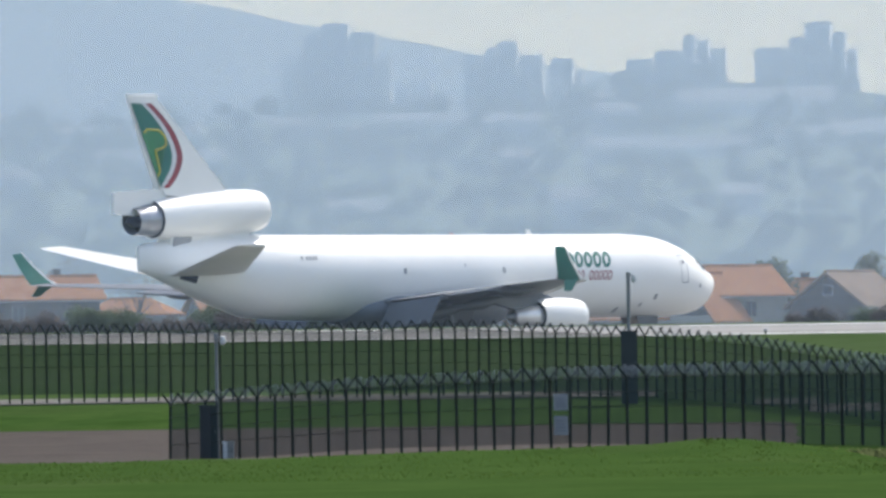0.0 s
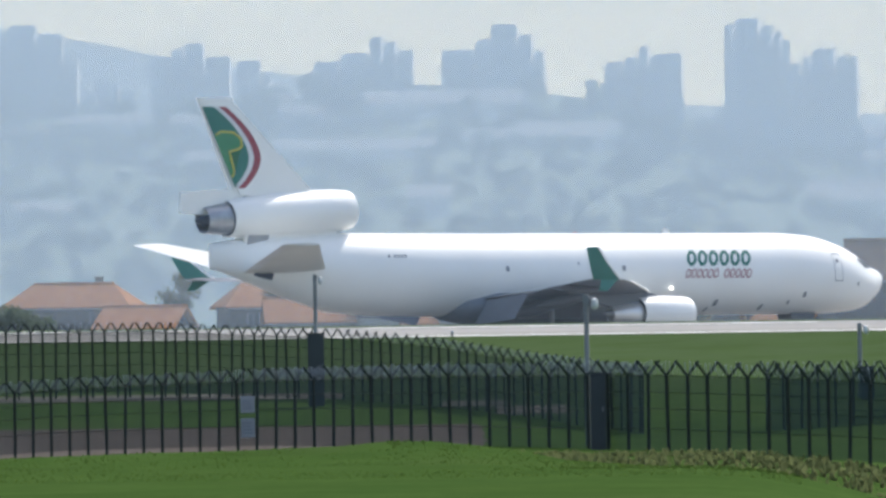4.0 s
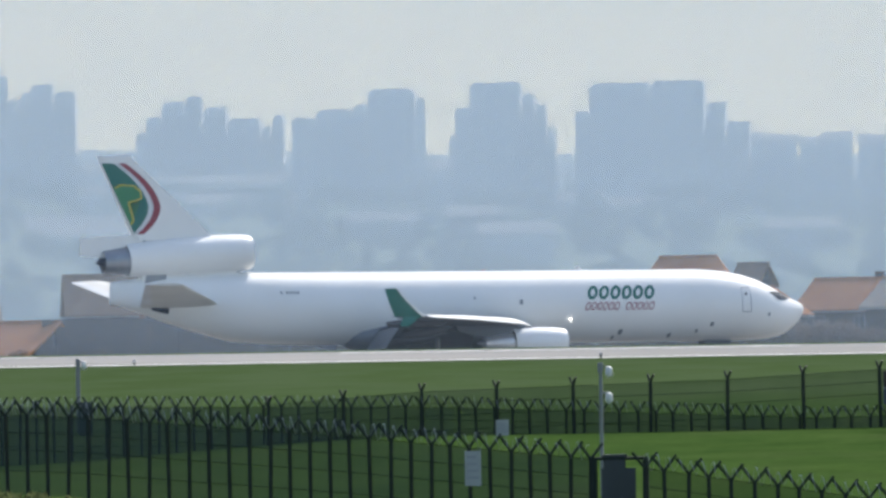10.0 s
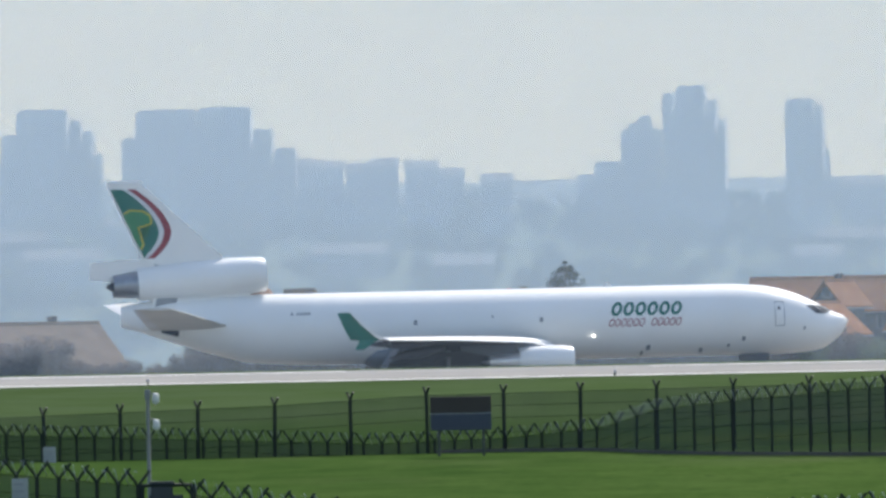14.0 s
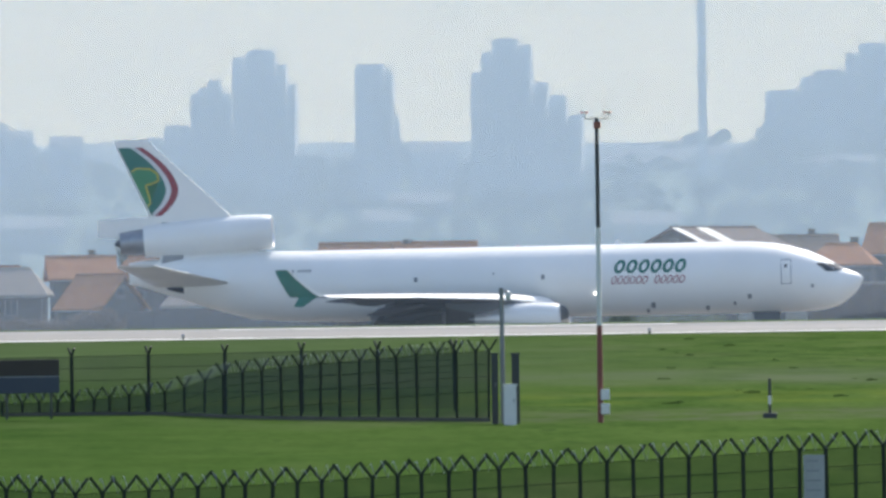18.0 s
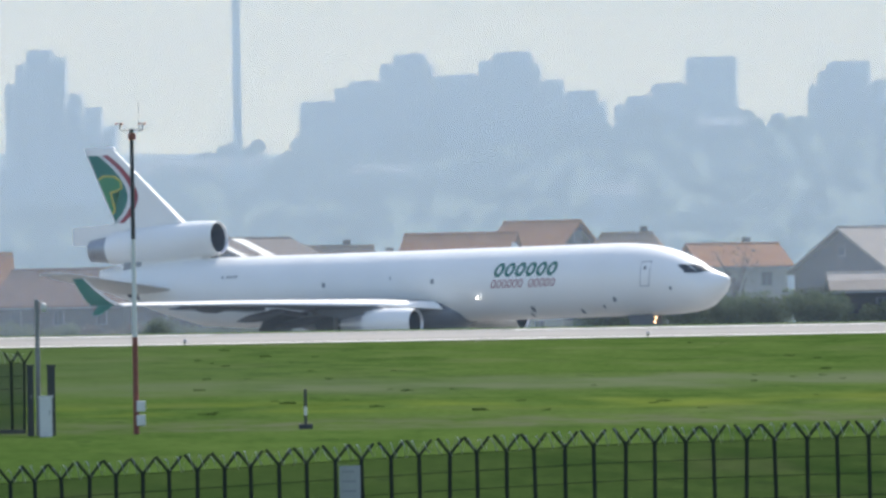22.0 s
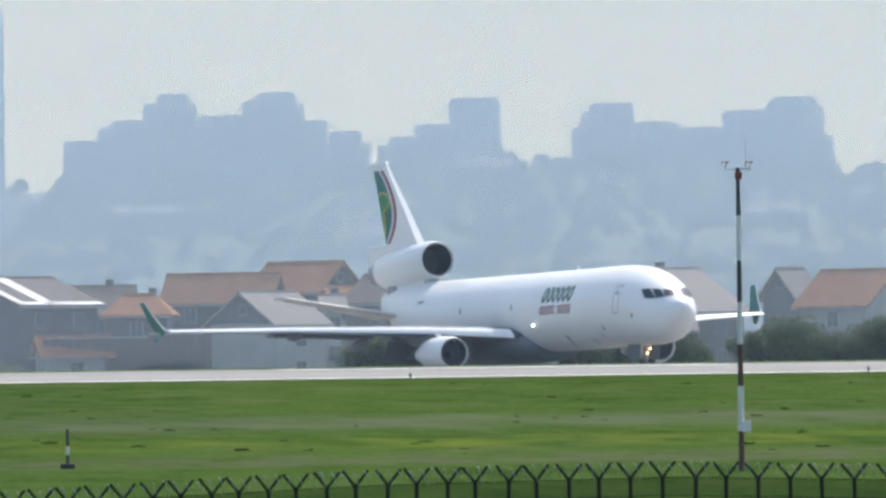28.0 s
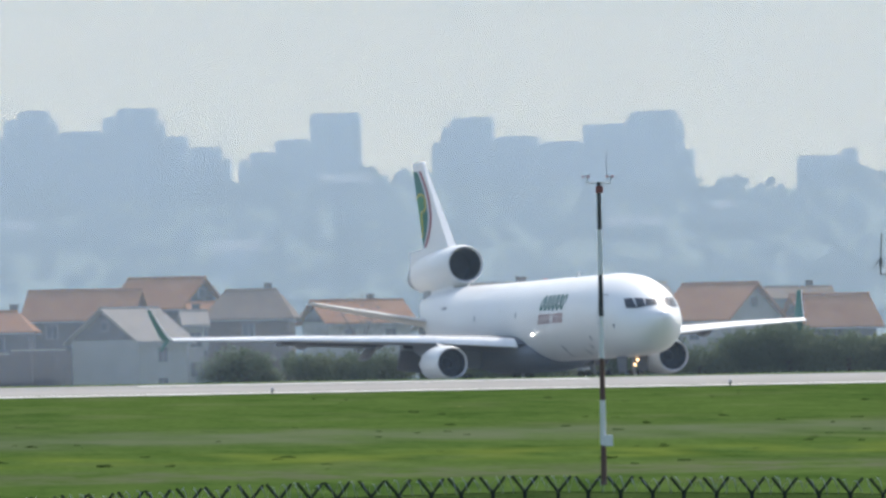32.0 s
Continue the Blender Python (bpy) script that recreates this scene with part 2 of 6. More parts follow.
M = {
    "white": surf("white_paint", (0.865, 0.86, 0.83), (0.8, 0.79, 0.755), 0.35, 0.4, 0.0, coat=0.15),
    "belly": surf("belly_paint", (0.7, 0.71, 0.72), (0.55, 0.55, 0.55), 0.5, 0.4, 0.0),
    # grey wing paint, darkened further to carry the shade under the wing
    "wing": surf("shade_darkened_wing_grey", (0.075, 0.085, 0.105), (0.11, 0.12, 0.14), 0.4, 0.45, 0.0),
    "stab": surf("pale_grey_paint", (0.66, 0.65, 0.6), (0.56, 0.55, 0.51), 0.5, 0.45, 0.0),
    "green": surf("green_paint", (0.006, 0.13, 0.095), (0.01, 0.155, 0.115), 0.8, 0.5, 0.0, spec=0.3),
    "leaf_green": surf("leaf_green_paint", (0.03, 0.2, 0.075), (0.04, 0.23, 0.09), 0.8, 0.5, 0.0, spec=0.3),
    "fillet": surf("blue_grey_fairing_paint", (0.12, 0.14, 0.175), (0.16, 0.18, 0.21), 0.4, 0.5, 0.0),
    "mesh_close": mesh_film("close_grey_green_mesh", 0.6, (0.05, 0.07, 0.07)),
    "mesh_open": mesh_film("open_grey_green_mesh", 0.46, (0.03, 0.05, 0.036)),
    "mesh_veil": mesh_film("tall_grey_green_mesh", 0.4, (0.075, 0.095, 0.07)),
    "red": surf("red_paint", (0.3, 0.04, 0.055), (0.25, 0.035, 0.05), 0.8, 0.5, 0.0, spec=0.3),
    "yellow": surf("yellow_paint", (0.6, 0.5, 0.05), (0.5, 0.42, 0.05), 0.8, 0.4, 0.0),
    "metal": surf("bare_metal", (0.78, 0.78, 0.78), (0.66, 0.66, 0.67), 1.5, 0.35, 0.0, metal=0.5),
    "hot_metal": surf("exhaust_metal", (0.36, 0.38, 0.41), (0.25, 0.26, 0.28), 2.0, 0.4, 0.02, metal=0.8),
    "dark": surf("dark_interior", (0.012, 0.02, 0.04), (0.02, 0.03, 0.055), 1.0, 0.6, 0.0),
    "glass": surf("dark_glass", (0.02, 0.03, 0.045), (0.03, 0.04, 0.055), 1.0, 0.3, 0.0, spec=0.2),
    "rubber": surf("tyre_rubber", (0.025, 0.025, 0.025), (0.04, 0.04, 0.04), 3.0, 0.8, 0.1),
    "grey": surf("grey_paint", (0.35, 0.36, 0.37), (0.28, 0.29, 0.3), 1.0, 0.5, 0.02),
    "mark": surf("grey_marking", (0.2, 0.215, 0.23), (0.26, 0.275, 0.29), 2.0, 0.6, 0.0),
    "tarmac": surf("runway_tarmac", (0.19, 0.184, 0.172), (0.26, 0.25, 0.235), 0.05, 0.9, 0.1, stretch=(0.3, 1, 1), spec=0.2),
    "lines": surf("runway_line_paint", (0.8, 0.79, 0.75), (0.6, 0.59, 0.56), 0.3, 0.8, 0.05),
    "grass": turf("grass"),
    "dirt": surf("ploughed_soil", (0.028, 0.021, 0.017), (0.048, 0.037, 0.03), 0.4, 0.95, 0.5, spec=0.1),
    "gravel": surf("gravel_path", (0.09, 0.088, 0.078), (0.13, 0.125, 0.11), 0.8, 0.9, 0.4, spec=0.1),
    "fence": surf("dark_green_fence_steel", (0.006, 0.013, 0.011), (0.014, 0.024, 0.02), 2.0, 0.65, 0.05, spec=0.25),
    "wire": surf("galvanised_wire", (0.4, 0.41, 0.42), (0.2, 0.21, 0.22), 9.0, 0.35, 0.0, metal=0.4),
    "galv": surf("galvanised_steel", (0.24, 0.25, 0.26), (0.18, 0.19, 0.2), 2.0, 0.55, 0.02, metal=0.3),
    "tile": surf("clay_roof_tiles", (0.36, 0.15, 0.06), (0.45, 0.22, 0.1), 0.6, 0.9, 0.3, spec=0.2),
    "tile_dull": surf("weathered_roof_tiles", (0.22, 0.165, 0.12), (0.3, 0.22, 0.16), 0.6, 0.9, 0.3, spec=0.2),
    "tile_worn": surf("worn_reddish_roof_tiles", (0.27, 0.16, 0.11), (0.34, 0.2, 0.14), 0.6, 0.9, 0.3, spec=0.2),
    "tile_grey": surf("grey_roof_sheets", (0.3, 0.26, 0.22), (0.38, 0.33, 0.28), 0.6, 0.8, 0.15, spec=0.2),
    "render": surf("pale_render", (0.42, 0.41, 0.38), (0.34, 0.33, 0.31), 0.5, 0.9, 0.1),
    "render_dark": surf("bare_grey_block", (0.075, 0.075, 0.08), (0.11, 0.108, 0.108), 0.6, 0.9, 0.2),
    "timber": surf("dark_timber", (0.09, 0.06, 0.05), (0.14, 0.1, 0.08), 1.5, 0.8, 0.2),
    # concrete tinted blue-grey: part of the city's haze is put into its colour
    "concrete": surf("haze_blued_concrete", (0.3, 0.33, 0.37), (0.38, 0.41, 0.45), 0.08, 0.95, 0.0, spec=0.1),
    "panel": surf("pale_facade_panel", (0.5, 0.475, 0.43), (0.6, 0.57, 0.52), 0.1, 0.9, 0.0, spec=0.1),
    "pane": surf("tower_window_glass", (0.14, 0.17, 0.22), (0.2, 0.23, 0.28), 0.3, 0.6, 0.0, spec=0.2),
    "shaft": surf("pale_balcony_shafts", (0.78, 0.75, 0.68), (0.7, 0.68, 0.62), 0.1, 0.9, 0.0, spec=0.1),
    "house_pane": surf("house_window_glass", (0.06, 0.07, 0.09), (0.1, 0.11, 0.13), 0.3, 0.15, 0.0),
    "far_roof": surf("weathered_far_roofs", (0.12, 0.12, 0.125), (0.17, 0.165, 0.16), 0.2, 0.9, 0.0, spec=0.1),
    # pale blue in place of woodland green: distance haze painted on the ridge
    "ridge": surf("haze_painted_ridge", (0.33, 0.38, 0.42), (0.38, 0.43, 0.46), 0.004, 0.95, 0.0, spec=0.05),
    "hill": surf("wooded_hillside", (0.07, 0.09, 0.055), (0.095, 0.115, 0.07), 0.012, 0.95, 0.0, stretch=(1, 0.35, 1), spec=0.05),
    "leaf": foliage("foliage", (0.095, 0.12, 0.075), (0.13, 0.158, 0.1)),
    "bush_leaf": foliage("bush_foliage", (0.135, 0.17, 0.105), (0.185, 0.22, 0.145)),
    "needle": foliage("conifer_needles", (0.03, 0.05, 0.04), (0.05, 0.075, 0.055)),
    "leaf_pale": foliage("spring_foliage", (0.16, 0.19, 0.11), (0.22, 0.25, 0.15)),
    "thicket": foliage("bare_thicket", (0.15, 0.125, 0.11), (0.2, 0.17, 0.15)),
    "dry": foliage("dry_weeds", (0.1, 0.125, 0.05), (0.15, 0.165, 0.075), 1.5),
    "bark": surf("bark", (0.08, 0.06, 0.045), (0.13, 0.1, 0.08), 2.0, 0.9, 0.3),
    "mast_red": surf("mast_red_paint", (0.22, 0.055, 0.045), (0.17, 0.045, 0.04), 1.0, 0.5, 0.02),
    "mast_brown": surf("mast_brown_paint", (0.1, 0.045, 0.04), (0.08, 0.04, 0.035), 1.0, 0.5, 0.02),
    "mast_white": surf("mast_white_paint", (0.7, 0.7, 0.7), (0.6, 0.6, 0.6), 1.0, 0.5, 0.02),
    "sign_blue": surf("blue_grey_sign_board", (0.03, 0.042, 0.07), (0.04, 0.052, 0.08), 1.0, 0.5, 0.0),
    "sign_brown": surf("dark_brown_sign_board", (0.025, 0.018, 0.016), (0.035, 0.025, 0.022), 1.0, 0.5, 0.0),
    "cabinet": surf("dark_cabinet_paint", (0.02, 0.028, 0.035), (0.03, 0.038, 0.045), 1.0, 0.5, 0.02),
    "lamp_glow": glow("landing_light_glow", (1.0, 0.96, 0.88), 4.0),
    "lamp_amber": glow("taxi_light_glow", (1.0, 0.62, 0.3), 3.5),
}


# ---- mesh helpers ----
def finish(name, bm, material, parent=None, label="", smooth=None):
    me = bpy.data.meshes.new(name)
    if smooth is not None:
        for e in bm.edges:
            if len(e.link_faces) == 2 and e.calc_face_angle(0) > radians(smooth):
                e.smooth = False
        for f in bm.faces:
            f.smooth = True
    bm.to_mesh(me)
    bm.free()
    me.materials.append(material)
    ob = new(name, me)
    if parent:
        ob.parent = parent
    if label:
        ob["label"] = label
    return ob


def part(name, bm, material, parent, label="", smooth=None):
    return finish(name, bm, material, parent, label, smooth)


def thing(name, m=Matrix(), label="", category="", group="", kind=""):
    ob = new(name)
    ob.matrix_world = m
    return tagged(ob, label, category, group, kind)


def box(bm, x0, x1, y0, y1, z0, z1, bevel=0.0):
    v = [bm.verts.new(p) for p in ((x0, y0, z0), (x1, y0, z0), (x1, y1, z0), (x0, y1, z0), (x0, y0, z1), (x1, y0, z1), (x1, y1, z1), (x0, y1, z1))]
    fs = [bm.faces.new([v[i] for i in q]) for q in ((3, 2, 1, 0), (4, 5, 6, 7), (0, 1, 5, 4), (1, 2, 6, 5), (2, 3, 7, 6), (3, 0, 4, 7))]
    if bevel:
        bmesh.ops.bevel(bm, geom=list({e for f in fs for e in f.edges}), offset=bevel, segments=1, affect="EDGES")
    return bm


def boxes(*rows, bevel=0.0):
    bm = bmesh.new()
    for r in rows:
        box(bm, *r, bevel=bevel)
    return bm


def tube(bm, p0, p1, r0, r1=None, sides=8):
    """A tapered rod from p0 to p1."""
    r1 = r0 if r1 is None else r1
    p0, p1 = Vector(p0), Vector(p1)
    q = (p1 - p0).to_track_quat("Z", "Y").to_matrix()
    rings = []
    for p, r in ((p0, r0), (p1, r1)):
        rings.append([bm.verts.new(p + q @ Vector((r * math.cos(2 * math.pi * i / sides), r * math.sin(2 * math.pi * i / sides), 0))) for i in range(sides)])
    for i in range(sides):
        j = (i + 1) % sides
        bm.faces.new((rings[0][i], rings[0][j], rings[1][j], rings[1][i]))
    bm.faces.new(rings[0][::-1])
    bm.faces.new(rings[1])
    return bm


def rod(p0, p1, r0, r1=None, sides=8):
    return tube(bmesh.new(), p0, p1, r0, r1, sides)


def loft(rings, caps=(True, True)):
    """A skin over closed rings of points, all of one count."""
    bm = bmesh.new()
    vs = [[bm.verts.new(p) for p in ring] for ring in rings]
    n = len(vs[0])
    for a, b in zip(vs, vs[1:]):
        for i in range(n):
            j = (i + 1) % n
            bm.faces.new((a[i], a[j], b[j], b[i]))
    if caps[0]:
        bm.faces.new(vs[0][::-1])
    if caps[1]:
        bm.faces.new(vs[-1])
    bmesh.ops.recalc_face_normals(bm, faces=bm.faces[:])
    return bm


def turned(profile, axis_at=(0, 0, 0), sides=28, caps=(False, False)):
    """A body turned round the x axis from (x, radius) pairs."""
    ax = Vector(axis_at)
    return loft([[ax + Vector((x, r * math.cos(2 * math.pi * i / sides), r * math.sin(2 * math.pi * i / sides))) for i in range(sides)] for x, r in profile], caps)


def slab(outline, y0, y1):
    """A plate from an outline of (x, z) points, between two y."""
    return loft([[(x, y0, z) for x, z in outline], [(x, y1, z) for x, z in outline]])


def aerofoil(sections, count=10):
    """A wing from sections (leading x, trailing x, y, z, thickness); z is the chord's height."""
    rings = []
    for le, te, y, z, th in sections:
        up, lo = [], []
        for i in range(count + 1):
            s = (1 - math.cos(math.pi * i / count)) / 2
            h = th * (2.6 * math.sqrt(s) * (1 - s) * 0.75 + 0.04 * (1 - s))
            up.append((le + (te - le) * s, y, z + h * 0.62))
            lo.append((le + (te - le) * s, y, z - h * 0.38))
        rings.append(up + lo[-2:0:-1])
    return loft(rings)


def spot(bearing, depth, z=0.0, turn=0.0):
    """A pose at a bearing and distance from the stand, turned to face it."""
    b = radians(bearing)
    return pose(depth * math.sin(b), depth * math.cos(b), z, 0, 0, turn - bearing)


# ---- ground ----
def lerp(table, v):
    return float(np.interp(v, [a for a, _ in table], [b for _, b in table]))


GROUND_W = ((0, 1.6), (60, 0.9), (120, 0.4), (180, 0.08), (225, -0.02), (246.5, -0.03), (250, -0.12), (262, -0.7), (300, -0.75), (330, -0.85), (366, -1.2), (400, -2.1), (440, -1.4), (486, -0.2), (560, 1.0), (634, 2.06), (640, 2.1),
            (672, 2.85), (684, 2.6), (698, 1.3), (706, 1.2), (930, 1.2), (1050, 1.8), (1200, 3), (1500, 8), (2000, 21), (2500, 38), (2950, 58), (3300, 64), (4900, 60))
GROUND_E = ((0, 1.6), (60, 0.2), (150, -1.6), (250, -2.8), (300, -2.7), (345, -1.4), (385, -0.95), (402, -0.8), (520, 0.75), (634, 2.06), (640, 2.1),
            (672, 2.85), (684, 2.6), (698, 1.3), (706, 1.2), (930, 1.2), (1050, 1.8), (1200, 3), (1500, 8), (2000, 20), (2500, 36), (2950, 56), (3300, 60), (4900, 58))
BANK = ((-12, -0.1), (-10.5, -0.1), (-9.1, -0.04), (-8.46, 0.04), (-7.6, 0.12), (-7.1, 0.14), (-6.7, 0.32), (-6.4, 0.26), (-6.03, 0.05), (-5.74, -0.22), (-5.2, -0.43), (-4.5, -0.6), (-3.5, -0.9), (14, -0.9))
DIP = ((255, 0), (300, 0.35), (330, 0.55), (366, 0.5), (400, 0))
RISE = ((-12, 0), (6.2, 0), (7.3, 0.2), (8.0, 0.45), (14, 0.45))
HILL_TOP = ((-12, 61), (-9.8, 61), (-8, 62), (-7.25, 66), (-6.5, 69), (-5.65, 66), (-4.9, 56), (-3.9, 52), (-2, 49), (1.1, 48), (2.3, 47), (2.95, 48), (4.3, 51), (7.5, 59.5), (9.5, 58), (14, 55))


def ground_z(x, y):
    if y <= 0:
        return 1.6
    b = math.degrees(math.atan2(x, y))
    k = min(max((b + 5.0) / 3.0, 0), 1)
    k = k * k * (3 - 2 * k)
    z = lerp(GROUND_W, y) * (1 - k) + lerp(GROUND_E, y) * k
    if y > 1200:
        z = 3 + (z - 3) * (lerp(HILL_TOP, b) / 57)
        z += 2.2 * noise.noise((x * 0.012, y * 0.01, 3)) * min((y - 1200) / 600, 1)
    elif y < 270:
        z += max(0, 1 - abs(y - 246.5) / 26) * (lerp(BANK, b) + 0.03 + 0.03 * noise.noise((b * 5.0, y * 0.05, 0)))
    elif y < 630:
        z += 0.05 * noise.noise((x * 0.05, y * 0.03, 0))
    if 255 < y < 400:
        z -= lerp(DIP, y) * min(max((-6.6 - b) / 1.2, 0), 1)
    if 690 < y < 930:
        z += lerp(RISE, b) * min(1, (y - 690) / 20, (930 - y) / 60)
    return z


def sheet(name, xs_of, ys, material, lift=0.0):
    """A ground sheet over rows of constant depth."""
    bm = bmesh.new()
    rows = [[bm.verts.new((x, y, ground_z(x, y) + lift)) for x in xs_of(y)] for y in ys]
    for a, b in zip(rows, rows[1:]):
        for i in range(len(a) - 1):
            bm.faces.new((a[i], a[i + 1], b[i + 1], b[i]))
    return finish(name, bm, material, smooth=60)


def fan(y):
    b = [-70, -55, -42, -30, -22, -16] + [-13 + 0.26 * i for i in range(101)] + [16, 22, 30, 42, 55, 70]
    return [max(abs(y), 150) * math.tan(radians(v)) for v in b]


near_rows = [-600, -200, 0, 40, 80, 120, 160, 180, 200, 215, 225, 232, 238, 242, 244.5, 246.5, 250, 254, 262, 275, 290, 300, 315, 330, 345, 366, 385, 400, 415, 440, 465, 486, 510, 540, 570, 600, 625, 634, 640, 648, 656, 664, 672, 678, 684, 690, 698, 706]
ground = sheet("ground", fan, near_rows + [760, 830, 900, 930, 1000, 1050, 1120, 1200], M["grass"])
tagged(ground, "uneven bright green spring grass field sloping up to the runway", "ground", kind="structure")
hillside = sheet("hillside", fan, [1200, 1260, 1320, 1400, 1500, 1600, 1700, 1800, 1900, 2000, 2100, 2200, 2300, 2400, 2500, 2600, 2700, 2800, 2950, 3100, 3300, 3700, 4300, 4900], M["hill"])
tagged(hillside, "hazy wooded hillside below the distant city", "hillside", kind="structure")


def strip(name, y0, y1, x0, x1, material, lift, label, step=12):
    n = max(2, int((x1 - x0) / step))
    xs = [x0 + (x1 - x0) * i / n for i in range(n + 1)]
    m = max(1, int((y1 - y0) / 8))
    return tagged(sheet(name, lambda y: xs, [y0 + (y1 - y0) * j / m for j in range(m + 1)], material, lift), label, name, kind="structure")


strip("runway", 640, 690, -330, 330, M["tarmac"], 0.02, "pale grey asphalt runway on a low crest")
strip("runway_edge_line", 640.15, 641.6, -330, 330, M["lines"], 0.035, "worn white painted edge line along the runway")
for k in range(13):
    strip("runway_centre_line", 664, 665.2, -330 + 50 * k, -300 + 50 * k, M["lines"], 0.035, "white painted dash of the runway's centre line")
strip("taxiway", 690.1, 925, -330, 330, M["tarmac"], 0.02, "grey asphalt taxiway behind the runway crest")



def wedge(name, b0, b1, y0, y1, material, lift, label):
    """A sheet between two bearings, with a ragged end."""
    m = max(2, int((y1 - y0) / 5))
    n = 34
    def xs(y):
        e0, e1 = (0.08 * noise.noise((y * 0.11, k, 0)) for k in (1, 7))
        return [y * math.tan(radians(b0 + e0 + (b1 + e1 - b0 - e0) * i / n)) for i in range(n + 1)]
    tagged(sheet(name, xs, [y0 + (y1 - y0) * j / m for j in range(m + 1)], material, lift), label, "soil" if "soil" in name else "path", kind="structure")


wedge("soil_strip", -13, -6.2, 262, 441, M["dirt"], 0.03, "bare brown ploughed soil on both sides of the fence")
wedge("gravel_path", -13, -7.0, 476, 484, M["gravel"], 0.03, "grey gravel path along the far fence")
wedge("gravel_path", -6.45, -6.1, 464, 470, M["gravel"], 0.035, "pale gravel path behind the fence")
wedge("gravel_path", -6.12, -5.7, 453, 463, M["gravel"], 0.035, "pale gravel path behind the fence")

# ---- distance: mountain, haze, city ----
def mountain():
    bm = bmesh.new()
    ridge = ((-14, 175), (-12, 168), (-10.7, 160), (-9.6, 150), (-9.0, 139), (-8.4, 130), (-7.4, 116), (-6.4, 106), (-4, 92), (0, 84), (6, 80), (14, 78))
    rows = [[], [], []]
    for i in range(113):
        b = -14 + 0.25 * i
        top = lerp(ridge, b) + 1.5 * noise.noise((b * 2.1, 0.7, 0)) + 0.6 * noise.noise((b * 9.0, 4.0, 0))
        for k, (depth, z) in enumerate(((4250, 40), (4550, top), (4900, top * 0.6))):
            r = radians(b)
            rows[k].append(bm.verts.new((depth * math.tan(r), depth, z)))
    for a, c in zip(rows, rows[1:]):
        for i in range(len(a) - 1):
            bm.faces.new((a[i], a[i + 1], c[i + 1], c[i]))
    tagged(finish("mountain", bm, M["ridge"], smooth=80), "long mountain ridge, painted haze-blue, far behind the city", "mountain", kind="structure")


mountain()


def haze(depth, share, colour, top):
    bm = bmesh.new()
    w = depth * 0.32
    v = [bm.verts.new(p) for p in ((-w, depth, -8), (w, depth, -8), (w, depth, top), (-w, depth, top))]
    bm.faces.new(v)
    tagged(finish("haze", bm, haze_film("haze_air", share, colour, top)), "upright tinted sheet standing in for haze in the air", "haze", kind="structure")


# each sheet's tint lays the haze's blue over what stands behind it
haze(655, 0.06, (0.43, 0.565, 0.72), 400)
haze(927, 0.27, (0.5, 0.57, 0.65), 400)
haze(1135, 0.55, (0.43, 0.565, 0.72), 400)
haze(1850, 0.08, (0.43, 0.565, 0.72), 600)
haze(2420, 0.08, (0.43, 0.565, 0.72), 600)
haze(3800, 0.2, (0.5, 0.6, 0.7), 900)
# cream sheet behind the towers: its tint paints the pale sky brightness
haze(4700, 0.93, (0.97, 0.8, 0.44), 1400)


def tower(bearing, depth, blocks, seed, label):
    """A block of flats: stepped bodies, each with its rows of windows, parapet and pale balcony shafts."""
    rnd = random.Random(seed)
    root = thing("apartment_tower", spot(bearing, depth), label, "building", "towers of the distant city")
    x, y = root.location.x, root.location.y
    base = ground_z(x, y) - 6
    for i, (x0, x1, top) in enumerate(blocks):
        d0, d1 = rnd.uniform(-1, 1.5) + i * 0.35, rnd.uniform(12, 18)
        w = x1 - x0
        bm = boxes((x0, x1, d0, d1, base, top - 0.7), (x0 + 0.06 * w, x1 - 0.05 * w, d0 + 0.6, d1 - 0.6, top - 0.8, top))
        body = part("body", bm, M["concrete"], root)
        if w > 2:
            # pale wedge added at the corner, splayed towards the east to draw a sunlit streak
            cb = bmesh.new()
            low, high = [[cb.verts.new(v + (z,)) for v in ((x1 - 0.95, d0 - 5.0), (x1 - 0.02, d0 - 0.05), (x1 - 0.95, d0 - 0.05))] for z in (base + 0.5 * (top - base), top - 0.75)]
            cb.faces.new(low[::-1])
            cb.faces.new(high)
            for k in range(3):
                cb.faces.new((low[k], low[(k + 1) % 3], high[(k + 1) % 3], high[k]))
            part("corner_screen", cb, M["shaft"], body)
        if w > 5:
            wb, lb = bmesh.new(), bmesh.new()
            cols = max(2, int(w / 3.2))
            z = base + 8
            while z < top - 2.5:
                for c in range(cols):
                    cx = x0 + w * (c + 0.5) / cols
                    box(wb, cx - 0.75, cx + 0.75, d0 - 0.06, d0 + 0.1, z, z + 1.5)
                z += 3.0
            for c in range(0, cols, 2):
                cx = x0 + w * (c + 1.0) / cols
                if cx < x1 - 0.6:
                    box(lb, cx - 0.45, cx + 0.45, d0 - 0.9, d0 + 0.1, base + 6, top - 0.6)
            part("windows", wb, M["pane"], body)["kind"] = "stuff"
            part("balcony_shafts", lb, M["shaft"], body)["kind"] = "stuff"
    return root


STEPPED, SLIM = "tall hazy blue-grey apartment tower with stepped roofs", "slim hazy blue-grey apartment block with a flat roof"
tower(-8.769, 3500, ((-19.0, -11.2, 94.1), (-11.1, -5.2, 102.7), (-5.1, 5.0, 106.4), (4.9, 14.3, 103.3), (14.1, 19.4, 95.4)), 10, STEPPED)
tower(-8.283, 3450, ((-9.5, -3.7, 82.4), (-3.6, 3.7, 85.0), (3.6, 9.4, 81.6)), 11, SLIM)
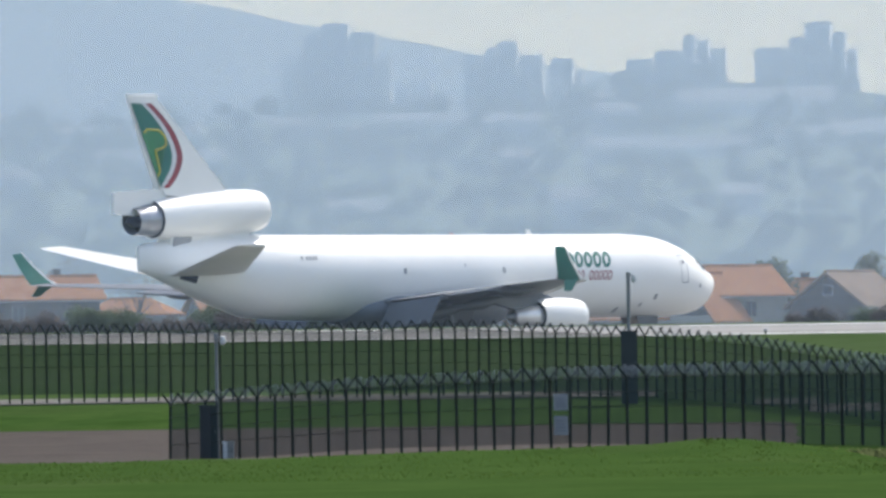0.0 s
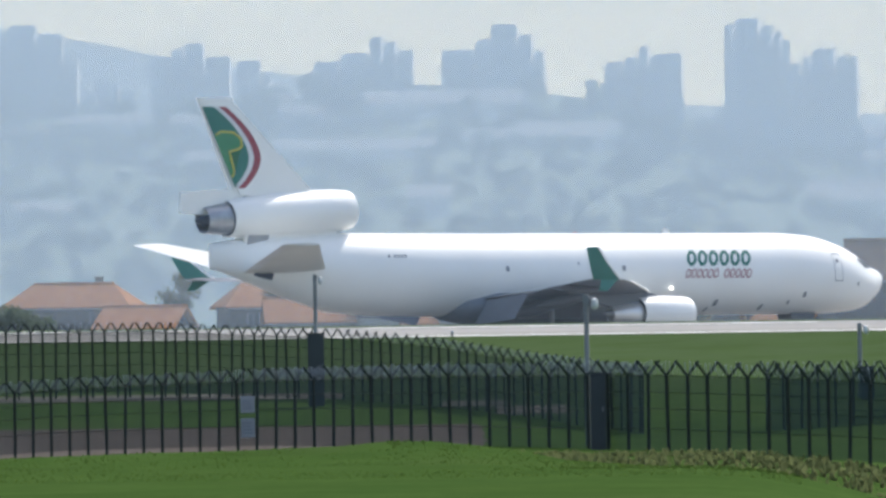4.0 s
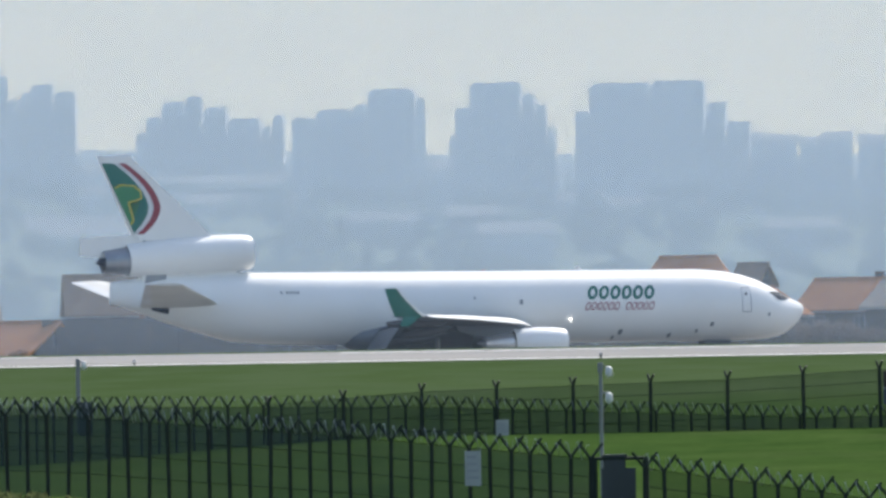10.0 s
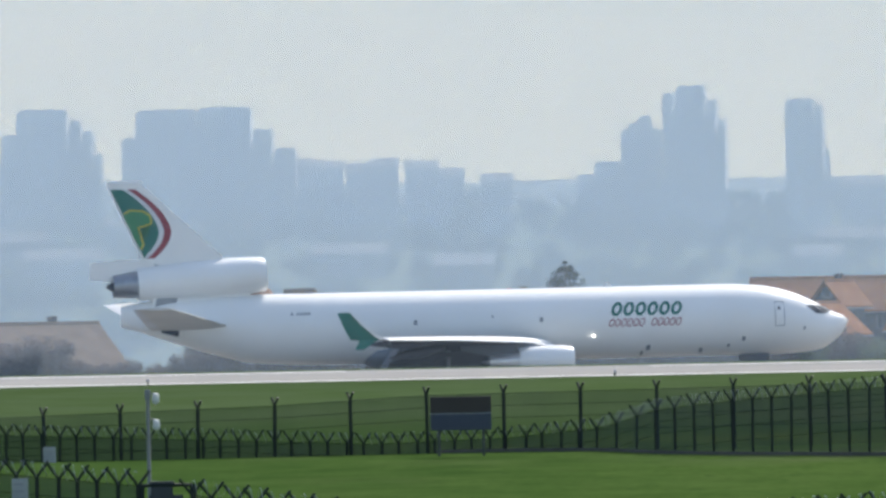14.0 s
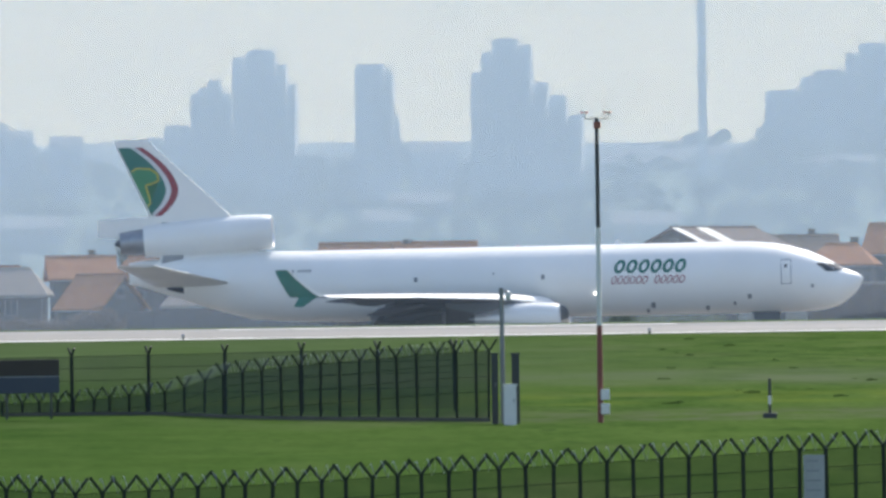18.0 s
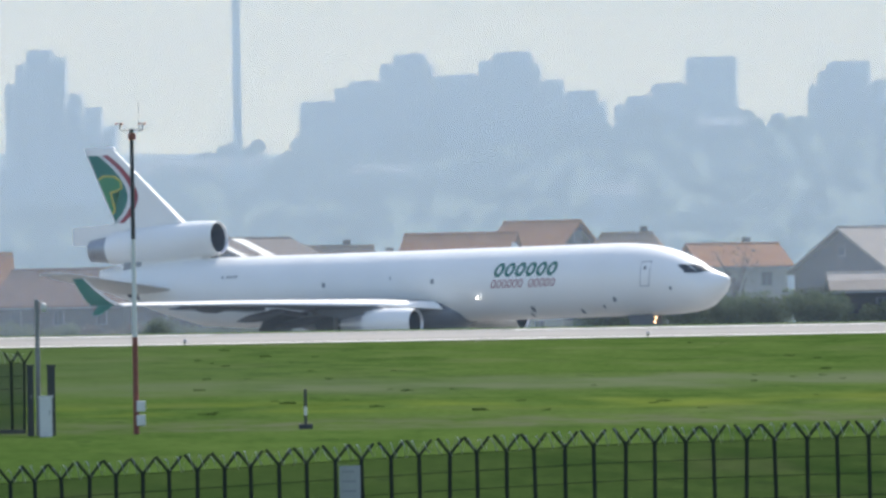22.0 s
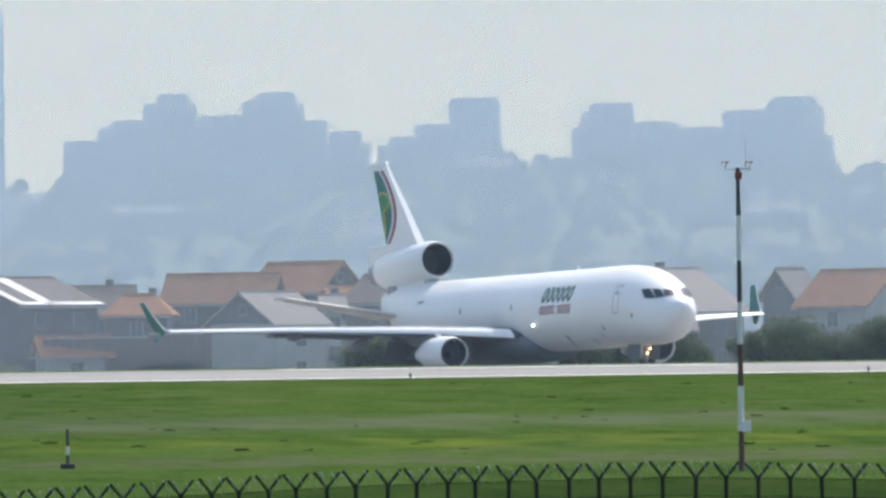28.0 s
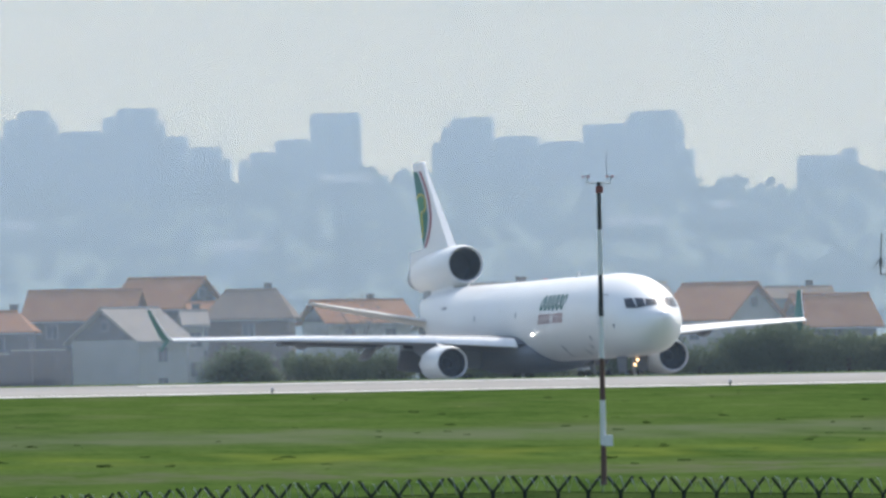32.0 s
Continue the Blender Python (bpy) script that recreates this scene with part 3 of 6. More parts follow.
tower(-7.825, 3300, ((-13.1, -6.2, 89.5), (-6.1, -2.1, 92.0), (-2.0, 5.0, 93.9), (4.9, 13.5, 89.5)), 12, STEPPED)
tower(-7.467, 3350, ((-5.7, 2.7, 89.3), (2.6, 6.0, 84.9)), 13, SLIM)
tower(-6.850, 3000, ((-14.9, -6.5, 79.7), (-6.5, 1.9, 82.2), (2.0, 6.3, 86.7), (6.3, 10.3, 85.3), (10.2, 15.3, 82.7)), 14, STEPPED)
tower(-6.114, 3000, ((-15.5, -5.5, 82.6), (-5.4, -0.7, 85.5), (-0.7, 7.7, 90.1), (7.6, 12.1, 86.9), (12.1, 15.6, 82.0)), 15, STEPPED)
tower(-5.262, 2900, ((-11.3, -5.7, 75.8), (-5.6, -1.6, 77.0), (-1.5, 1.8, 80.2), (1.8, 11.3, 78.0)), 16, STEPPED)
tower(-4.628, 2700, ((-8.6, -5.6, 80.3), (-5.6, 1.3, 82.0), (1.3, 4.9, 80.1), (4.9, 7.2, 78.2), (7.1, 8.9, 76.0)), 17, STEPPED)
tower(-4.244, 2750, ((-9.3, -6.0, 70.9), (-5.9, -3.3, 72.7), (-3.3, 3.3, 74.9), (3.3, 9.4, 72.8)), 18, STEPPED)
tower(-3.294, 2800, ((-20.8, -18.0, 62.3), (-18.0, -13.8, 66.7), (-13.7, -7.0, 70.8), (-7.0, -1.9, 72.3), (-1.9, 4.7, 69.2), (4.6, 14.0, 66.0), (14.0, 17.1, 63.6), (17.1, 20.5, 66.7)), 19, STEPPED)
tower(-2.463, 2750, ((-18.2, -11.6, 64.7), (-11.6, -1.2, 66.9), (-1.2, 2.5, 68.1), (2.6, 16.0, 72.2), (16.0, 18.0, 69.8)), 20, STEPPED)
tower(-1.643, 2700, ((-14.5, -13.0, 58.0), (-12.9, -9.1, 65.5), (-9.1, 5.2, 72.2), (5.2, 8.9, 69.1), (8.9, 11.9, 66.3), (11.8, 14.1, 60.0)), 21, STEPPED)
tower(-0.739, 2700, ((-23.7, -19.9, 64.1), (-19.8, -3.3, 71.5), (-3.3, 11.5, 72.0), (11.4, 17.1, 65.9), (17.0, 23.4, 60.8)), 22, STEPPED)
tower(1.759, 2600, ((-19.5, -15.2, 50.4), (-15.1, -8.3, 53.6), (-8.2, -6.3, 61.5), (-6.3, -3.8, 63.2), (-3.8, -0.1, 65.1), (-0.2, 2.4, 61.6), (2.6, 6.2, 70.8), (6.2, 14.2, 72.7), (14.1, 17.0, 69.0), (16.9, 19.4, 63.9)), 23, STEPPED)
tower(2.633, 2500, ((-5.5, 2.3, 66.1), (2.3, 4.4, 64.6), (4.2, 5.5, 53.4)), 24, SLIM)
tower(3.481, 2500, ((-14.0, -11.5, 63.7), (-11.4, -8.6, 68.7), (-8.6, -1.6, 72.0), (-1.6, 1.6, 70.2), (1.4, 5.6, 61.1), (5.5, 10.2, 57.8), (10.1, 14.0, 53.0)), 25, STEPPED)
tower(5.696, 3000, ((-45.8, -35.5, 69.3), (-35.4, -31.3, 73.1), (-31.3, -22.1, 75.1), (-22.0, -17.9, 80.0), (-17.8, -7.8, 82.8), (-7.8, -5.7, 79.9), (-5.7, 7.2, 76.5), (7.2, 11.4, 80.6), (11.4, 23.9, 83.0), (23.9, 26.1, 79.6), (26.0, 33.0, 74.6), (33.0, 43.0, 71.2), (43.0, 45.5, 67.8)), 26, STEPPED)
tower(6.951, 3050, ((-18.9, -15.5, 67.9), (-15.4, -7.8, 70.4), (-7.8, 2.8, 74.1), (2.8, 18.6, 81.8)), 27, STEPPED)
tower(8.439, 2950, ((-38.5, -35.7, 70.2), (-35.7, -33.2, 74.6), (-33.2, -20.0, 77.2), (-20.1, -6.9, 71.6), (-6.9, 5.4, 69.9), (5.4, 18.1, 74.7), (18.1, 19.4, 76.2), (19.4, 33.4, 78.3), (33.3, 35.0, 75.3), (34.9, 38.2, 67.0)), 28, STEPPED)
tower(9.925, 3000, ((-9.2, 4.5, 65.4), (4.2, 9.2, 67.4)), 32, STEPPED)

# tall stack of the heating plant
stack = thing("chimney_stack", spot(4.47, 2650), "very tall pale concrete chimney stack above the city", "chimney")
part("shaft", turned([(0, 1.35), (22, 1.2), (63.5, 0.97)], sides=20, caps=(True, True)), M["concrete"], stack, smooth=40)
stack.children[0].matrix_basis = pose(0, 0, 32, 0, -90, 0)
for z in (66.8, 79.8, 90.6):
    ring = part("platform", turned([(0, 1.3), (0.1, 1.75), (0.6, 1.75), (0.7, 1.3)], sides=20), M["grey"], stack)
    ring.matrix_basis = pose(0, 0, z, 0, -90, 0)


def low_block(bearing, depth, width, height, material, label, name="long_building", roof="far_roof"):
    root = thing(name, spot(bearing, depth), label, "building", "low buildings on the hillside")
    z = ground_z(root.location.x, root.location.y)
    part("wall", boxes((-width / 2, width / 2, 0, 9, z - 4, z + height)), M[material], root)
    part("roof", slab([(-0.5, z + height - 0.3), (9.4, z + height + 2.3), (9.4, z + height - 0.2), (0, z + height - 0.2)], -width / 2 - 0.4, width / 2 + 0.4), M[roof], root).matrix_basis = pose(0, 0, 0, 0, 0, 90) @ Matrix.Scale(-1, 4, (0, 1, 0))
    wb = bmesh.new()
    n = max(3, int(width / 3))
    for c in range(n):
        cx = -width / 2 + width * (c + 0.5) / n
        box(wb, cx - 0.8, cx + 0.8, -0.06, 0.1, z + height * 0.4, z + height * 0.7)
    part("windows", wb, M["pane"], root)["kind"] = "stuff"
    return root



LONG = "long low pale building with a flat roof on the hillside"
low_block(-4.029, 2290, 25.2, 3.0, "shaft", LONG)
low_block(-4.030, 2180, 24.0, 2.1, "shaft", LONG)
low_block(-6.397, 2750, 42.8, 5.5, "shaft", LONG)
low_block(-5.801, 2580, 35.2, 3.7, "shaft", LONG)
low_block(-6.910, 2470, 39.9, 3.5, "shaft", LONG)
low_block(-4.512, 2800, 15.1, 3.6, "shaft", LONG)
low_block(-3.158, 2760, 53.6, 4.5, "shaft", LONG)
low_block(-3.203, 2560, 34.1, 3.4, "shaft", LONG)
low_block(-3.963, 2570, 5.4, 4.4, "shaft", LONG)
low_block(-6.396, 2740, 41.2, 4.4, "shaft", LONG)
low_block(-5.888, 2550, 35.5, 3.0, "shaft", LONG)
low_block(-6.878, 2450, 31.4, 3.3, "shaft", LONG)
low_block(-8.148, 2820, 39.2, 3.8, "shaft", LONG)
low_block(-9.966, 2820, 42.4, 3.5, "shaft", LONG)
low_block(-9.810, 2580, 35.9, 2.4, "shaft", LONG)
low_block(-8.644, 2060, 16.6, 2.2, "shaft", LONG)
low_block(-3.177, 2780, 57.0, 3.9, "shaft", LONG)
low_block(-3.203, 2560, 34.3, 2.8, "shaft", LONG)
low_block(-3.974, 2580, 6.1, 4.0, "shaft", LONG)
low_block(-0.924, 2650, 36.9, 2.2, "panel", LONG)
low_block(4.119, 2770, 23.1, 2.8, "panel", LONG)
low_block(4.509, 2670, 9.7, 6.8, "panel", LONG)
low_block(4.280, 2850, 39.6, 2.4, "panel", LONG)

# roofs on the crest between the towers
for b, w, top in ((-0.21, 3.6, 56.0), (-0.08, 8.0, 55.4), (0.11, 7.6, 54.6), (0.24, 7.2, 55.8), (0.45, 8.4, 54.9), (0.6, 8.0, 53.0), (0.874, 8.0, 51.3), (-2.0, 6.0, 50.0), (-3.9, 9.0, 50.5), (2.95, 12.0, 48.5)):
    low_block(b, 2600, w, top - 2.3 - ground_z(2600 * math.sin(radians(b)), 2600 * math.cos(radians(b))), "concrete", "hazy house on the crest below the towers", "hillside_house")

rnd = random.Random(77)
for k in range(32):
    b, d = rnd.uniform(-11, 11), rnd.uniform(1700, 2900)
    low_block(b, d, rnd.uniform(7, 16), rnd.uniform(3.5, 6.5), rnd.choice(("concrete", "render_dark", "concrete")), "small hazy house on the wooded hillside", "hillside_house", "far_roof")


# ---- trees ----
def woods(name, count, seed, place, size, material, label):
    """Far woods: crowns of several uneven lobes, joined."""
    rnd = random.Random(seed)
    verts, faces = [], []
    g = (1 + 5 ** 0.5) / 2
    ico = [Vector(v).normalized() for v in ((-1, g, 0), (1, g, 0), (-1, -g, 0), (1, -g, 0), (0, -1, g), (0, 1, g), (0, -1, -g), (0, 1, -g), (g, 0, -1), (g, 0, 1), (-g, 0, -1), (-g, 0, 1))]
    tri = ((0, 11, 5), (0, 5, 1), (0, 1, 7), (0, 7, 10), (0, 10, 11), (1, 5, 9), (5, 11, 4), (11, 10, 2), (10, 7, 6), (7, 1, 8), (3, 9, 4), (3, 4, 2), (3, 2, 6), (3, 6, 8), (3, 8, 9), (4, 9, 5), (2, 4, 11), (6, 2, 10), (8, 6, 7), (9, 8, 1))
    for _ in range(count):
        x, y = place(rnd)
        z, r = ground_z(x, y), rnd.uniform(*size)
        for lobe in range(3):
            cx, cy, cz, rr = x + rnd.uniform(-0.6, 0.6) * r, y + rnd.uniform(-0.6, 0.6) * r, z + r * rnd.uniform(0.5, 1.3), r * rnd.uniform(0.45, 0.8)
            n = len(verts)
            verts += [(cx + v.x * rr * rnd.uniform(0.7, 1.3), cy + v.y * rr * rnd.uniform(0.7, 1.3), cz + v.z * rr * rnd.uniform(0.7, 1.3)) for v in ico]
            faces += [(n + a, n + b, n + c) for a, b, c in tri]
    me = bpy.data.meshes.new(name)
    me.from_pydata(verts, [], faces)
    me.materials.append(material)
    return tagged(new(name, me), label, "trees", kind="stuff")


def on_slope(rnd):
    d, b = 1250 + 1700 * rnd.random() ** 0.8, radians(rnd.uniform(-12.5, 12.5))
    return d * math.tan(b), d


def on_crest(rnd):
    d, b = rnd.uniform(2440, 2960), radians(rnd.uniform(-12.5, 12.5))
    return d * math.tan(b), d


woods("hillside_woods", 3200, 3, on_slope, (1.3, 3.0), M["leaf"], "hazy clumps of trees over the hillside")
woods("crest_trees", 900, 4, on_crest, (1.8, 4.6), M["leaf"], "hazy uneven line of trees among the towers")


def leaves(rnd, bm, centre, r, count, size):
    """Small leaf clumps inside an uneven ball."""
    for _ in range(count):
        v = Vector((rnd.gauss(0, 1), rnd.gauss(0, 1), rnd.gauss(0, 0.9)))
        v = v.normalized() * r * rnd.random() ** 0.45
        a, b = Vector((rnd.gauss(0, 1), rnd.gauss(0, 1), rnd.gauss(0, 1))).normalized(), Vector((rnd.gauss(0, 1), rnd.gauss(0, 1), rnd.gauss(0, 1))).normalized()
        s = size * rnd.uniform(0.6, 1.4)
        c = Vector(centre) + v
        bm.faces.new([bm.verts.new(p) for p in (c - a * s, c - b * s, c + a * s, c + b * s)])


def tree(height, spread, seed, leaf, label, name="tree", bare=False):
    rnd = random.Random(seed)
    root = thing(name, Matrix(), label, "tree" if name == "tree" else "bush", "trees and bushes behind the taxiway")
    bm = rod((0, 0, -0.5), (0, 0, height * 0.55), height * 0.03, height * 0.016, 8)
    tips = []
    for k in range(7):
        a, z0 = k * 2.4 + rnd.uniform(-0.4, 0.4), height * rnd.uniform(0.18, 0.5)
        tip = (spread * 0.62 * math.cos(a) * rnd.uniform(0.5, 1), spread * 0.62 * math.sin(a) * rnd.uniform(0.5, 1), height * rnd.uniform(0.45, 0.85))
        tube(bm, (0, 0, z0), tip, height * 0.012, height * 0.005, 5)
        tips.append(tip)
    tips.append((0, 0, height * 0.86))
    part("trunk", bm, M["bark"], root)
    bm = bmesh.new()
    for tip in tips:
        leaves(rnd, bm, tip, spread * rnd.uniform(0.3, 0.48), 60 if bare else 230, 0.07 if bare else 0.13)
    if not bare:
        leaves(rnd, bm, (0, 0, height * 0.45), spread * 0.6, 380, 0.14)
    part("crown", bm, M[leaf], root)
    return root


def conifer(height, spread, seed, label):
    """A dark spruce: a straight trunk and drooping tiers that narrow to a tip."""
    rnd = random.Random(seed)
    root = thing("conifer", Matrix(), label, "tree", "trees and bushes behind the taxiway")
    part("trunk", rod((0, 0, -0.5), (0, 0, height * 0.95), height * 0.02, height * 0.004, 8), M["bark"], root)
    bm = bmesh.new()
    for k in range(16):
        f = k / 15
        r = spread * (1 - f) ** 0.6 * rnd.uniform(0.8, 1.15) + 0.15
        for j in range(9):
            a = rnd.uniform(0, 6.28)
            leaves(rnd, bm, (r * 0.6 * math.cos(a), r * 0.6 * math.sin(a), height * (0.14 + 0.84 * f) - 0.1 * r), r * 0.5, 26, 0.16)
    part("crown", bm, M["needle"], root)
    return root


bush_a = tree(3.4, 2.6, 21, "leaf_pale", "dense pale green spring bush behind the taxiway", "bush")
bush_b = tree(4.2, 2.9, 22, "bush_leaf", "dense dark green bush behind the taxiway", "bush")
bush_c = tree(3.8, 2.9, 23, "thicket", "brown leafless thicket behind the taxiway", "bush")
tree_a = tree(7.0, 2.6, 24, "leaf", "dark green spreading tree behind the houses")
spruce = conifer(12.0, 4.3, 26, "dark spreading conifer behind the houses")
tree_b = tree(7.5, 3.0, 25, "thicket", "bare spring tree behind the houses", bare=True)


def plant(kind, bearing, depth, scale=1.0, turn=0.0, lift=0.0):
    m = spot(bearing, depth, 0, turn)
    p = m.translation
    m.translation = (p.x, p.y, ground_z(p.x, p.y) - 0.1 + lift)
    ob = copy_thing(kind, m)
    ob.scale = (scale, scale, scale)


rnd = random.Random(9)
for b0, b1, kinds, size in ((6.48, 6.85, (bush_a, bush_b), 0.95), (6.95, 7.45, (bush_a, bush_b, bush_a), 1.05), (7.5, 8.45, (bush_b, bush_a), 0.95), (8.7, 9.5, (bush_a, bush_b), 1.1), (9.5, 10.9, (bush_b, bush_b, bush_a), 1.2),
                            (-0.75, 0.35, (bush_c,), 1.05), (-4.4, -3.9, (bush_c,), 0.45), (2.3, 3.0, (bush_c, bush_b), 0.95), (0.3, 1.2, (bush_c,), 0.75), (-10.9, -8.6, (bush_c, bush_c, bush_b), 0.75), (-6.2, -4.9, (bush_c, bush_c, bush_b), 0.6), (-2.4, -1.6, (bush_b, bush_c), 1.0), (-1.6, -0.8, (bush_c,), 0.7), (3.0, 4.6, (bush_c, bush_b), 0.6)):
    b = b0
    while b < b1:
        plant(rnd.choice(kinds), b, rnd.uniform(930, 936), size * rnd.uniform(0.8, 1.2), rnd.uniform(0, 360))
        b += rnd.uniform(0.09, 0.16)
for kind, b, d, s in ((spruce, 1.25, 1060, 0.98), (tree_a, 1.02, 1064, 1.0), (spruce, 1.535, 1030, 0.68), (spruce, 1.705, 1030, 0.66), (spruce, 1.83, 1032, 0.6), (tree_b, 1.08, 1062, 1.1), (tree_a, -5.06, 1040, 1.2), (tree_a, -4.7, 1045, 1.1), (tree_b, 8.95, 1070, 1.5), (tree_a, -5.25, 1010, 1.15),
                      (tree_b, 7.26, 1000, 1.4), (tree_a, -0.43, 944, 0.8), (tree_a, -0.33, 946, 0.7), (tree_a, -7.3, 965, 1.15), (tree_b, -7.15, 968, 1.2), (tree_a, -7.0, 972, 1.1), (tree_b, -6.9, 960, 1.1), (tree_b, -9.9, 955, 1.1), (tree_b, -10.3, 962, 1.2), (tree_a, -6.3, 985, 1.1), (tree_b, -5.6, 965, 1.1), (tree_a, -5.4, 975, 1.0), (tree_a, -5.75, 980, 1.15), (tree_a, -7.9, 1020, 1.0), (tree_b, 10.4, 1050, 1.4), (tree_a, 4.0, 1060, 1.25)):
    plant(kind, b, d, s, b * 70)
for kind in (bush_a, bush_b, bush_c, tree_a, tree_b, spruce):
    for o in (*kind.children_recursive, kind):
        bpy.data.objects.remove(o)


# ---- village behind the taxiway ----
def house(bearing, depth, width, eaves, ridge, turn, roof, wall, gable, deep, label, hip=False, stripes=()):
    """A house round its middle: walls, gables, tiled roof with ridge and gutters, chimney, windows; stripes: pale sheets laid down the front slope."""
    m = spot(bearing, depth, 0, turn)
    m = m @ Matrix.Translation((0, -deep / 2, 0))
    root = thing("house", m, label, "house", "houses behind the airfield")
    g = ground_z(m.translation.x, m.translation.y) - 0.5
    w = width / 2
    ee, rr = eaves, ridge
    bm = bmesh.new()
    pts = [(-w, 0), (w, 0), (w, deep), (-w, deep)]
    lo = [bm.verts.new((x, y, g)) for x, y in pts]
    hi = [bm.verts.new((x, y, ee)) for x, y in pts]
    for i in range(4):
        j = (i + 1) % 4
        bm.faces.new((lo[i], lo[j], hi[j], hi[i]))
    walls = part("wall", bm, M[wall], root)
    if not hip:
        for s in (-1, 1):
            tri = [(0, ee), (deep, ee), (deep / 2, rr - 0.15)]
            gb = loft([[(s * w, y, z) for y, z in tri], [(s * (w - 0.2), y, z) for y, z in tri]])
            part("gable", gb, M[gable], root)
    o, k = 0.6, (deep * 0.32 if hip else 0)
    drop = (rr - ee) * o / (deep / 2)
    th = 0.22
    bm = bmesh.new()
    for s in (0, 1):
        ya, yb = (-o, deep / 2) if s == 0 else (deep + o, deep / 2)
        quad = [(-w - o, ya, ee - drop), (w + o, ya, ee - drop), (w + o - k, yb, rr), (-w - o + k, yb, rr)]
        a = [bm.verts.new(p) for p in quad]
        b = [bm.verts.new((x, y, z + th)) for x, y, z in quad]
        bm.faces.new(a)
        bm.faces.new(b[::-1])
        for i in range(4):
            j = (i + 1) % 4
            bm.faces.new((a[i], b[i], b[j], a[j]))
    if hip:
        for s in (-1, 1):
            tri = [(s * (w + o), -o, ee - drop), (s * (w + o), deep + o, ee - drop), (s * (w + o - k), deep / 2, rr)]
            a = [bm.verts.new((x, y, z + th)) for x, y, z in tri]
            bm.faces.new(a)
    bmesh.ops.recalc_face_normals(bm, faces=bm.faces[:])
    roof_ob = part("roof", bm, M[roof], root)
    for xa, xb, fa, fb in stripes:
        sm = bmesh.new()
        rise = (rr - ee) / (deep / 2)
        corners = [(x, (-o + (deep / 2 + o) * q), ee + rise * (-o + (deep / 2 + o) * q)) for x, q in ((xa, fa), (xb, fa), (xb, fb), (xa, fb))]
        lo4, hi4 = ([sm.verts.new((x, y, z + up)) for x, y, z in corners] for up in (th - 0.02, th + 0.05))
        sm.faces.new(hi4)
        for i in range(4):
            sm.faces.new((lo4[i], lo4[(i + 1) % 4], hi4[(i + 1) % 4], hi4[i]))
        part("pale_sheet", sm, M["stab"], roof_ob, "pale sheet laid over the tiles")
    part("ridge_cap", rod((-w - o + k, deep / 2, rr + th), (w + o - k, deep / 2, rr + th), 0.16, sides=6), M[roof], roof_ob)
    cx = w * 0.4
    cbm = boxes((cx - 0.35, cx + 0.35, deep * 0.56, deep * 0.56 + 0.6, rr - 1.0, rr + 0.75), (cx - 0.42, cx + 0.42, deep * 0.56 - 0.07, deep * 0.56 + 0.67, rr + 0.75, rr + 0.87))
    if int(width * 10) % 3 == 0:
        part("chimney", cbm, M["render_dark"], root)
    else:
        cbm.free()
    n = max(1, int(width / 4.5))
    for f in range(2):
        z0 = ee - 2.1 - 2.8 * f
        if z0 < g + 0.4:
            break
        for c in range(n):
            x = -w + width * (c + 0.5) / n
            win = part("window", boxes((x - 0.62, x + 0.62, -0.05, 0.12, z0 - 0.06, z0 + 1.36)), M["mark"], root)
            part("pane", boxes((x - 0.52, x - 0.04, -0.07, 0.1, z0, z0 + 1.3), (x + 0.04, x + 0.52, -0.07, 0.1, z0, z0 + 1.3)), M["house_pane"], win)
    for s in (-1, 1):
        if not hip:
            z0 = (ee + rr) / 2 - 0.6
            xx = sorted((s * w - 0.02 * s, s * w + 0.06 * s))
            win = part("window", boxes((xx[0], xx[1], deep / 2 - 0.55, deep / 2 + 0.55, z0, z0 + 1.0)), M["mark"], root)
            xx = sorted((s * w, s * w + 0.08 * s))
            part("pane", boxes((xx[0], xx[1], deep / 2 - 0.45, deep / 2 + 0.45, z0 + 0.1, z0 + 0.9)), M["house_pane"], win)
        part("gutter", rod((-w - o, (-o if s < 0 else deep + o), ee - drop), (w + o, (-o if s < 0 else deep + o), ee - drop), 0.08, sides=6), M["grey"], root)
    return root


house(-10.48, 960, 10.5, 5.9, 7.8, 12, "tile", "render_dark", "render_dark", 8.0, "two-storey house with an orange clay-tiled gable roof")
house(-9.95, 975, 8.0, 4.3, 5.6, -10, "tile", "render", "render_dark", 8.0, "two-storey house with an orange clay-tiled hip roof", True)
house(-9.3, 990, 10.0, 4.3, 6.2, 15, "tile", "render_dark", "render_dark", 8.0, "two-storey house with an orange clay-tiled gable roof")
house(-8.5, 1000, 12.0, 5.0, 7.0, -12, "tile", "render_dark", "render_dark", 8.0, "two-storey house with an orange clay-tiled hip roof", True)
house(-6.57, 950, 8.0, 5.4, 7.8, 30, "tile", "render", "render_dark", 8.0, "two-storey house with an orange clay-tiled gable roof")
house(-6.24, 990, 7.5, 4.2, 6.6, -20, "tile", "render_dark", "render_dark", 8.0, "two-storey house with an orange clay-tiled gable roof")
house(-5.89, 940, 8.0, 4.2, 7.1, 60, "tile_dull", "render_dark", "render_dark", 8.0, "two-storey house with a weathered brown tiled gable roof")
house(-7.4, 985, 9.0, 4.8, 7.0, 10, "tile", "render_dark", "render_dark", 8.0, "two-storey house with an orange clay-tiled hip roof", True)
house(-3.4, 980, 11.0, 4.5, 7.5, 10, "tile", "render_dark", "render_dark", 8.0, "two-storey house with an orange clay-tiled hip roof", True)
